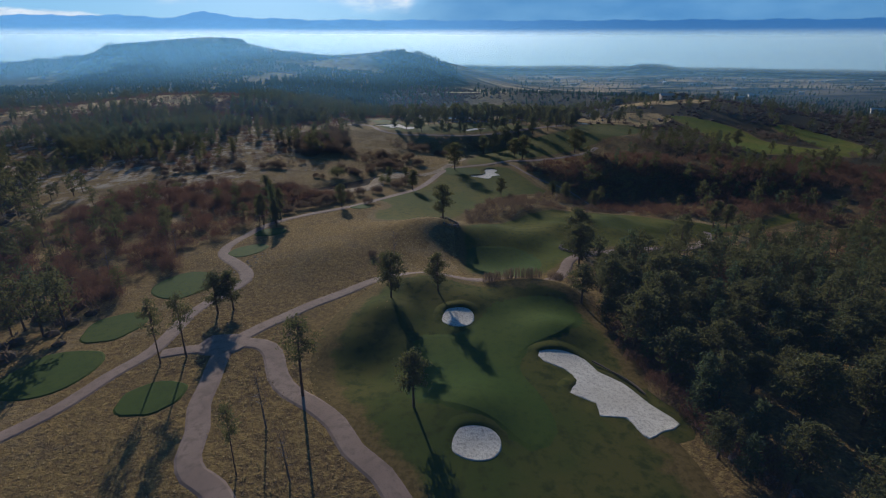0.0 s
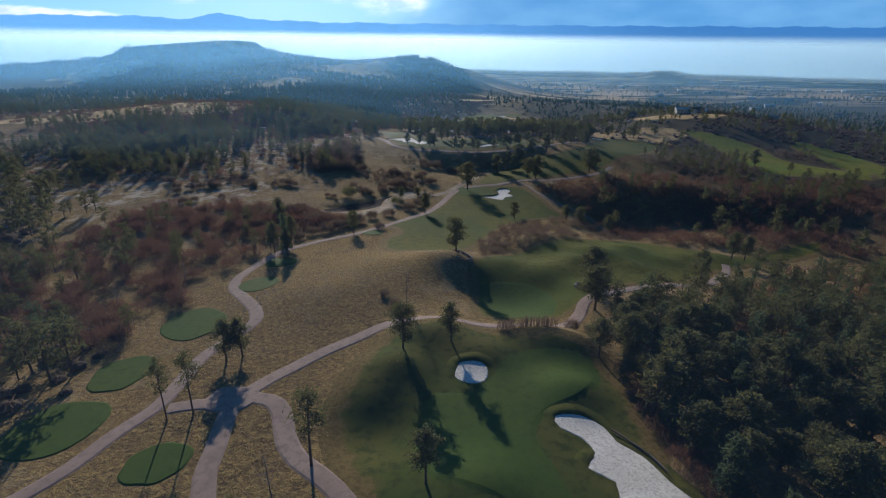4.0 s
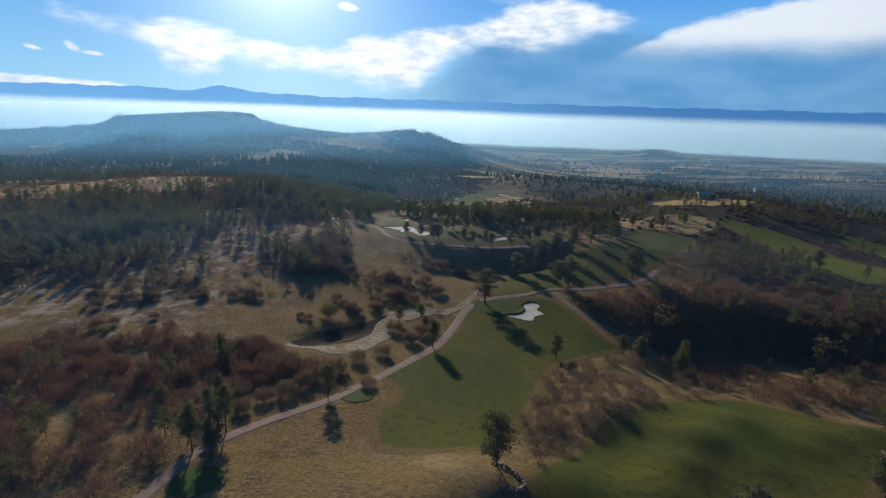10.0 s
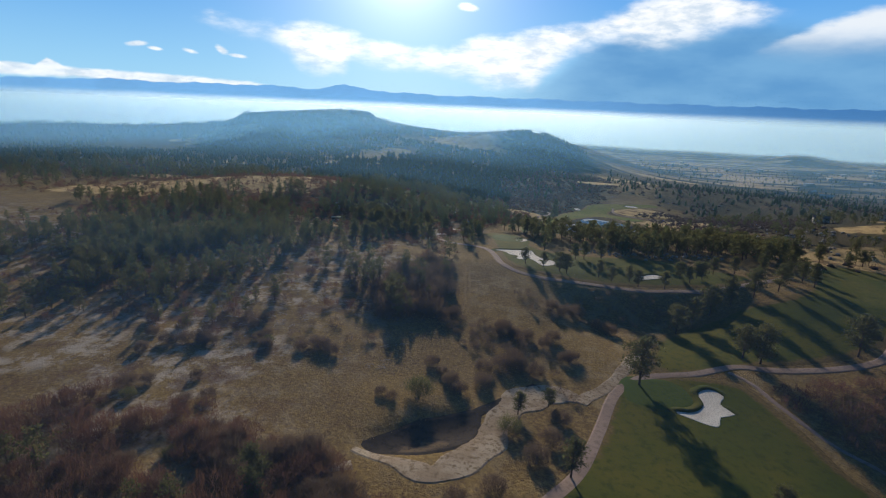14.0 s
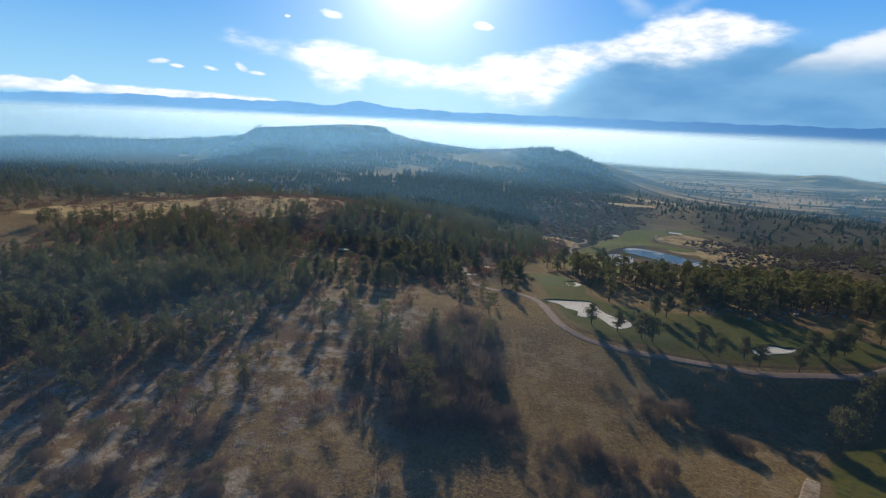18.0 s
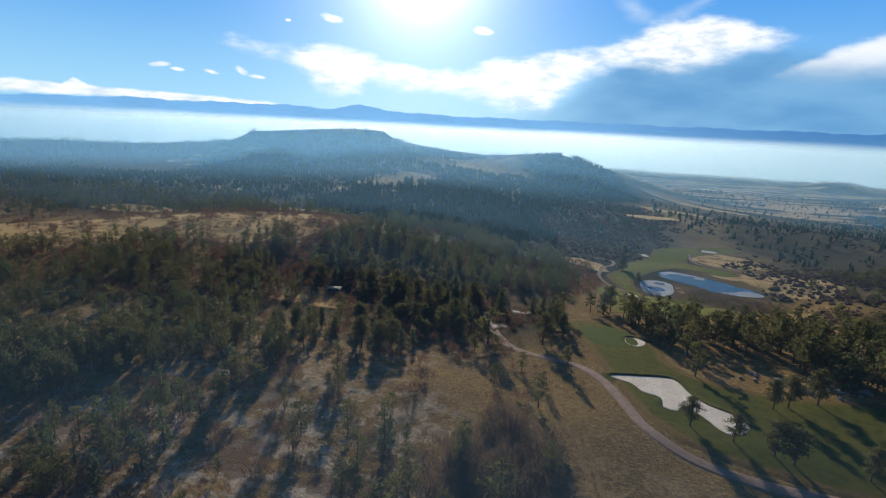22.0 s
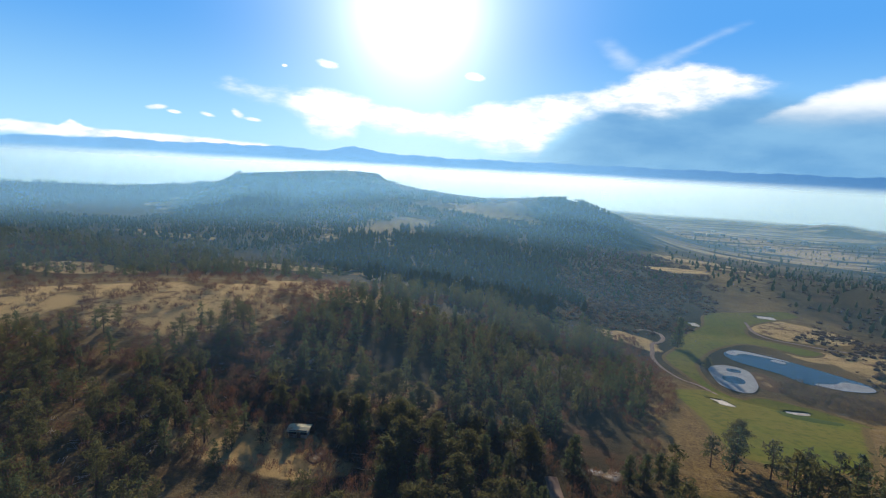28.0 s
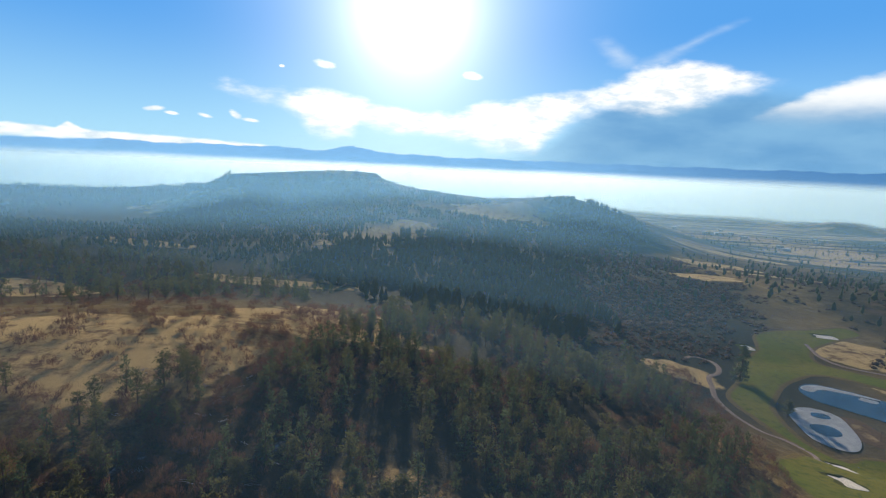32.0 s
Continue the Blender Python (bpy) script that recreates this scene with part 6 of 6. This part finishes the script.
laid("gully_bed", area_mesh("gully_bed", [(-54.5, 216.5), (-50.6, 223.4), (-44.8, 230.6), (-38, 235.0), (-34.6, 236.4), (-33.8, 232.7), (-33.6, 227), (-37.1, 221), (-43.3, 217.2), (-49.4, 216.4)], GULLY_SHADE, 0.2, apron=1.2), "hollow of a dry gully painted dark as bank shade", "gully")
laid("gully_bed", strip_mesh("gully_bed", [(-35, 235.5, 2.2), (-30.3, 242.5, 1.8), (-26.7, 248.3, 1.5), (-22, 256, 0.8)], GULLY_SHADE, 0.12, 2, 0, 0.3), "narrow cut at the head of the gully painted dark as shade", "gully")
laid("gully_grass", area_mesh("gully_grass", [(-51, 217.2), (-47, 221.5), (-41.5, 224.5), (-38.5, 223), (-40.5, 219.2), (-45, 217.4)], BANK_GRASS, 0.30, 2.0, apron=1.2), "matted brown grass mound in the gully", "grass")
laid("sandy_wash", strip_mesh("sandy_wash", [(-56, 213.5, 1.5), (-46.8, 212, 3.4), (-39, 210, 6.5), (-34, 216.5, 7), (-30.6, 225.5, 7), (-29, 235, 6.5), (-25.5, 244.5, 8), (-19.7, 251.5, 9), (-13, 253.5, 6.5), (-8, 251.5, 3)], DIRT, 0.13, 4, 0, 0.3), "pale sandy wash winding out of the gully", "wash")
laid("dirt_track", strip_mesh("dirt_track", [(-62, 168, 2.2), (-60, 182, 2.0), (-60, 195, 2.0), (-59, 204, 2.2), (-54, 208, 2.6)], DIRT, 0.08, 2, 0, 0.2), "worn brown dirt track through scrub", "track")
laid("dirt_track", strip_mesh("dirt_track", [(-9, 254, 3), (-3, 262, 3), (3, 275, 3.2), (8, 287, 3), (13, 297, 2.4)], DIRT, 0.08, 2, 0, 0.2), "worn brown dirt track beside the cart path", "track")
for x in (-57.2, -55.4):
    laid("wheel_rut", strip_mesh("wheel_rut", [(x + 8, 296, 0.5), (x + 6, 312, 0.5), (x + 3, 328, 0.5), (x, 345, 0.5)], RUT, 0.05, 1, 0, 0.2), "pale wheel rut through the meadow", "rut", "wheel ruts")
GRAVEL = material("pale_gravel", [(0.66, 0.62, 0.58), (0.56, 0.51, 0.46), (0.42, 0.36, 0.31)], 0.6, 0.1, 0.95, 0.5, 0.06, fringe=(0.17, 0.115, 0.06, 0.2, 2.6))
for outline in (oval(-84, 414, 4.5, 3.0, 30, 0.25), oval(-76, 437, 2.4, 3.6, -20, 0.25), oval(-145, 420.5, 1.7, 3.4, 4, 0.12)):
    laid("gravel_patch", area_mesh("gravel_patch", outline, GRAVEL, 0.2, 1.5), "pale patch of gravel in a forest clearing", "gravel", "gravel patches")
laid("dry_field", area_mesh("dry_field", oval(11, 598, 6, 14, 10, 0.15), FIELD, 0.13, 3.0, apron=1.5), "tan grass spit between two ponds", "field")
for n, (x, y, r1, r2) in enumerate([(-195, 456, 3, 1.2), (-190, 461, 2, 0.9), (-173, 470, 2.5, 1.2), (-198, 450, 3, 1.0), (-88, 417, 2.2, 1.6), (-80, 437, 2.0, 1.5)]):
    laid("snow_patch", area_mesh("snow_patch", oval(x, y, r1, r2, 30 * n, 0.3, 12, n), SNOW, 0.12, 1.5), "small patch of old snow under trees", "snow", "snow patches")


# ---- rocks ----
def rock_mesh(seed, mat):
    """A broken boulder about 1 m across."""
    r = np.random.default_rng(seed)
    bm = bmesh.new()
    bmesh.ops.create_icosphere(bm, subdivisions=2, radius=0.5)
    cuts = [Vector(r.normal(0, 1, 3)).normalized() for _ in range(6)]
    for v in bm.verts:
        for c in cuts:
            over = v.co.dot(c) - 0.34
            if over > 0:
                v.co -= c * over
        v.co *= 1 + 0.10 * noise.noise(v.co * 3 + Vector((seed, 0, 0)))
    me = bpy.data.meshes.new("rock")
    bm.to_mesh(me)
    bm.free()
    me.materials.append(mat)
    return me


PALE_ROCKS, RED_ROCKS = [rock_mesh(s, ROCK) for s in range(4)], [rock_mesh(10 + s, RED_ROCK) for s in range(4)]


def boulder(meshes, x, y, size, r, label, group, parent=None, name="boulder"):
    ob = new(name, meshes[int(r.integers(0, len(meshes)))])
    ob.matrix_basis = Matrix.LocRotScale((x, y, ground_z(x, y) + size * 0.16), Euler(r.uniform(-0.4, 0.4, 3) + (0, 0, r.uniform(0, 6))), (size * r.uniform(0.8, 1.4), size * r.uniform(0.8, 1.3), size * r.uniform(0.55, 0.9)))
    if parent is not None:
        ob.parent = parent
    else:
        tagged(ob, label, "rock", group)
    return ob


r = np.random.default_rng(41)
for n in range(34):
    f = n / 33
    x, y = 35.5 + 5.0 * f + r.normal(0, 0.9), 56.5 - 13 * f + r.normal(0, 0.7)
    boulder(PALE_ROCKS if n % 3 else RED_ROCKS, x, y, r.uniform(0.4, 1.5), r, "weathered pale boulder among dry scrub at the wood's edge", "boulders at the wood's edge")
for cx, cy, rx, ry, a0, a1, label in ((36.3, 136.3, 3.6, 3.0, 130, 380, "curved dry-stone wall round a pine on a mound"), (-0.5, 146.2, 5.0, 3.4, -80, 100, "curved dry-stone wall holding the bank below a pine")):
    root = new("stone_wall")
    tagged(root, label, "stone wall", "stone walls", "structure")
    steps = int(abs(a1 - a0) / 360 * 2 * np.pi * rx / 0.75)
    for n in range(steps):
        a = radians(a0 + (a1 - a0) * n / steps)
        for tier in range(2):
            ob = boulder(RED_ROCKS if n % 2 else PALE_ROCKS, cx + rx * math.cos(a) + r.normal(0, .08), cy + ry * math.sin(a) + r.normal(0, .08), r.uniform(0.55, 0.85), r, "", "", root, "stone")
            ob.location.z += tier * 0.38
for n in range(60):
    x, y = -47 + r.normal(0, 1.2), 118 + r.uniform(-6, 16)
    if allowed(np.array([[x, y]]), 1.9)[0]:
        boulder(PALE_ROCKS, x, y, r.uniform(0.25, 0.55), r, "small pale stone beside the cart path", "stones along the path")
for n in range(70):
    f = n / 69
    px, py = (-10 + 70 * f, 392 - 4 * math.sin(5 * f) + 26 * max(0, f - 0.6))
    boulder(PALE_ROCKS, px + r.normal(0, 3), py + r.normal(0, 3), r.uniform(0.6, 1.8), r, "pale rock on the bare bank behind the plateau fairway", "rocks behind the plateau fairway")

for n in range(60):
    x, y = 160 + r.normal(0, 18), 530 + r.normal(0, 38)
    boulder(PALE_ROCKS, x, y, r.uniform(1.2, 3.6), r, "pale outcrop rock on the dry hilltop", "rocks on the hilltop")

# a log edging and stakes by the long bunker
log_root = new("log_edging")
tagged(log_root, "weathered log edging along the sand bunker", "log edging")
line = [(24.0, 72.0), (26.2, 69.4), (28.3, 66.8), (29.6, 63.6)]
for (x0, y0), (x1, y1) in zip(line[:-1], line[1:]):
    v, f = tube([(x0, y0, ground_z(x0, y0) + 0.42), ((x0 + x1) / 2, (y0 + y1) / 2, ground_z((x0 + x1) / 2, (y0 + y1) / 2) + 0.46), (x1, y1, ground_z(x1, y1) + 0.42)], [0.15, 0.17, 0.13], 8)
    part("log", build_mesh("log", v, f, WOOD, True), log_root)


# ---- dead trees ----
def snag(x, y, h, seed, label):
    """A bare standing trunk with broken limbs."""
    r = np.random.default_rng(seed)
    root = new("dead_tree")
    tagged(root, label, "dead tree", "dead trees")
    root.location = (x, y, ground_z(x, y) - 0.1)
    lean = r.uniform(-0.06, 0.06, 2)
    v, f = tube([(lean[0] * z, lean[1] * z, z) for z in (0, h * 0.3, h * 0.6, h * 0.85, h)], [0.12, 0.10, 0.07, 0.045, 0.015], 7)
    part("trunk", build_mesh("trunk", v, f, GREY_BARK, True), root)
    for n in range(16):
        z = h * r.uniform(0.35, 0.97)
        a, l = r.uniform(0, 6.3), (1.25 - z / h) * r.uniform(0.9, 2.0)
        p = np.array([lean[0] * z, lean[1] * z, z])
        v, f = tube([p, p + np.array([math.cos(a), math.sin(a), 0.25]) * l * 0.6, p + np.array([math.cos(a + 0.3), math.sin(a + 0.3), 0.45]) * l], [0.04, 0.028, 0.01], 4)
        part("limb", build_mesh("limb", v, f, GREY_BARK, True), root)
    heads = np.array([(r.normal(0, 0.09) * h, r.normal(0, 0.09) * h, h * q) for q in np.linspace(0.5, 0.98, 16)])
    part("twigs", build_mesh("twigs", *twigs(heads, r, 16, 0.35, 0.38, 0.05), GREY_TWIGS), root, "fine bare twigs")


snag(-11, 110, 9.5, 1, "bare grey snag beside the cart path")
snag(-23, 55, 9, 2, "thin leafless tree in dry grass")
snag(-17.5, 46, 7, 3, "thin leafless tree in dry grass")
snag(-70, 128, 8, 4, "bare grey snag in the scrub")
snag(-82, 118, 8, 5, "bare grey snag in the scrub")


# fallen branches and brushwood bleached pale
r_dead = np.random.default_rng(63)


def branch_shape(seed):
    q = np.random.default_rng(seed)
    pieces = []
    for _ in range(5):
        a, l = q.normal(0.4, 0.5), q.uniform(6, 16)
        p = np.array([q.normal(0, 5), q.normal(0, 5), 0.9])
        d = np.array([math.cos(a), math.sin(a), q.uniform(0.0, 0.16)])
        pieces.append(tube([p, p + d * l * 0.5 + (0, 0, 0.4), p + d * l], [0.34, 0.28, 0.1], 4))
    return join(pieces)


BRANCHES = [branch_shape(s) for s in range(6)]
for outline, spacing, gaps, label in (([(-60, 240), (-130, 232), (-215, 250), (-260, 330), (-200, 372), (-110, 385), (-60, 350)], 4.6, 0.3, "pale fallen branches lying on frosted grass"),
                                      ([(-110, 385), (-200, 372), (-300, 400), (-330, 470), (-240, 520), (-170, 470), (-90, 440)], 5.2, 0.2, "bleached brushwood between scattered pines")):
    p = scatter(outline, spacing, gaps, 950, 3.0)
    tagged(part("fallen_branches", stamp("fallen_branches", BRANCHES, p, r_dead.uniform(0.8, 1.9, len(p)), DRY_WOOD, 5)), label, "deadwood", "deadwood", "stuff")


# ---- buildings far off ----
def box_piece(name, size, at, mat, parent, label="", bevel=0.03):
    bm = bmesh.new()
    bmesh.ops.create_cube(bm, size=1.0)
    for v in bm.verts:
        v.co = Vector((v.co.x * size[0], v.co.y * size[1], v.co.z * size[2]))
    bmesh.ops.bevel(bm, geom=bm.edges[:], offset=min(bevel, min(size) * 0.3), segments=1, affect="EDGES")
    me = bpy.data.meshes.new(name)
    bm.to_mesh(me)
    bm.free()
    me.materials.append(mat)
    return part(name, me, parent, label, Matrix.Translation(at))


def house(x, y, w, d, h, turn, roof_mat, label, group, storeys=1, name="house"):
    """A gabled house with walls, roof, door and windows."""
    root = new(name)
    tagged(root, label, name, group)
    root.matrix_basis = pose(x, y, ground_z(x, y) - 0.3, 0, 0, turn)
    box_piece("wall", (w, d, h), (0, 0, h / 2), WALL_PAINT, root, bevel=0.05)
    rise = d * (0.24 if storeys > 1 else 0.07)
    v = np.array([(-w / 2 - .5, -d / 2 - .5, h - .1), (w / 2 + .5, -d / 2 - .5, h - .1), (w / 2 + .5, d / 2 + .5, h - .1), (-w / 2 - .5, d / 2 + .5, h - .1), (-w / 2 - .5, 0, h + rise), (w / 2 + .5, 0, h + rise)])
    bm = bmesh.new()
    vs = [bm.verts.new(p) for p in v]
    for face in ((0, 1, 5, 4), (2, 3, 4, 5), (1, 2, 5), (3, 0, 4), (3, 2, 1, 0)):
        bm.faces.new([vs[q] for q in face])
    me = bpy.data.meshes.new("roof")
    bm.to_mesh(me)
    bm.free()
    me.materials.append(roof_mat)
    part("roof", me, root)
    box_piece("door", (1.0, 0.12, 2.1), (w * 0.08, -d / 2 - 0.04, 1.35), WOOD, root, "brown door")
    for s in range(storeys):
        for q in (-0.34, -0.16, 0.28, 0.4):
            win = box_piece("window", (1.3, 0.12, 1.2), (w * q, -d / 2 - 0.05, 1.8 + s * 2.8), WALL_PAINT, root)
            box_piece("pane", (1.1, 0.06, 1.0), (0, -0.06, 0), GLASS, win)


house(-154, 428, 4.6, 3.4, 2.2, 12, METAL_ROOF, "small shed with a dull metal roof in a forest clearing", "buildings", 1, "shed")
HOUSES = [(284, 690, 16, 9), (236, 575, 14, 9), (262, 600, 13, 8), (505, 1323, 22, 11), (421, 1330, 18, 10), (330, 742, 15, 9), (372, 700, 14, 9), (553, 1500, 20, 10), (205, 640, 12, 8), (440, 820, 15, 9), (520, 900, 16, 9), (640, 1180, 20, 10), (700, 1010, 18, 10), (760, 1340, 22, 11), (900, 1500, 22, 11), (610, 760, 15, 9)]
for n, (x, y, w, d) in enumerate(HOUSES):
    house(x, y, w, d, 5.4, 37 * n % 90 - 45, ROOF_PALE if n % 2 else ROOF_BROWN, "two-storey pale house with a gabled roof among trees", "houses on the far slopes", 2)
for n in range(46):
    x, y = 330 + r.uniform(0, 1500), 1250 + r.uniform(0, 1500)
    root = new("far_house")
    tagged(root, "far pale house of a few specks on the plain", "house", "houses on the plain")
    root.matrix_basis = pose(x, y, ground_z(x, y), 0, 0, r.uniform(0, 90))
    box_piece("wall", (r.uniform(14, 26), 11, 6), (0, 0, 3), WALL_PAINT, root)
    box_piece("roof", (r.uniform(16, 28), 12, 1.2), (0, 0, 6.4), ROOF_PALE, root)

# ---- tall dry grass ----
r = np.random.default_rng(77)


def tuft_shape(seed):
    q = np.random.default_rng(seed)
    return twigs(np.array([(0, 0, 2.5)]), q, 7, 2.0, 4.0, 0.22)


TUFTS = [tuft_shape(s) for s in range(6)]
for outline, spacing, label in (([(-62, 20), (-70, 100), (-60, 160), (-30, 176), (0, 160), (6, 110), (-6, 104), (-22, 90), (-4, 20)], 0.95, "golden tufts of dry grass round the tees and paths"),
                                ([(-140, 200), (-90, 330), (-46, 340), (0, 330), (10, 300), (-30, 240), (-70, 205)], 1.35, "pale tufts of dry meadow grass"),
                                ([(-62, 330), (-50, 345), (-66, 420), (-110, 400), (-150, 330), (-90, 330)], 1.8, "pale tufts of dry grass among pines")):
    p = scatter(outline, spacing, -0.9, 900, 2.0)
    h = r.uniform(0.15, 0.42, len(p))
    tagged(part("dry_grass", stamp("dry_grass", TUFTS, p, h, STRAW, 3)), label, "grass", "dry grass", "stuff")
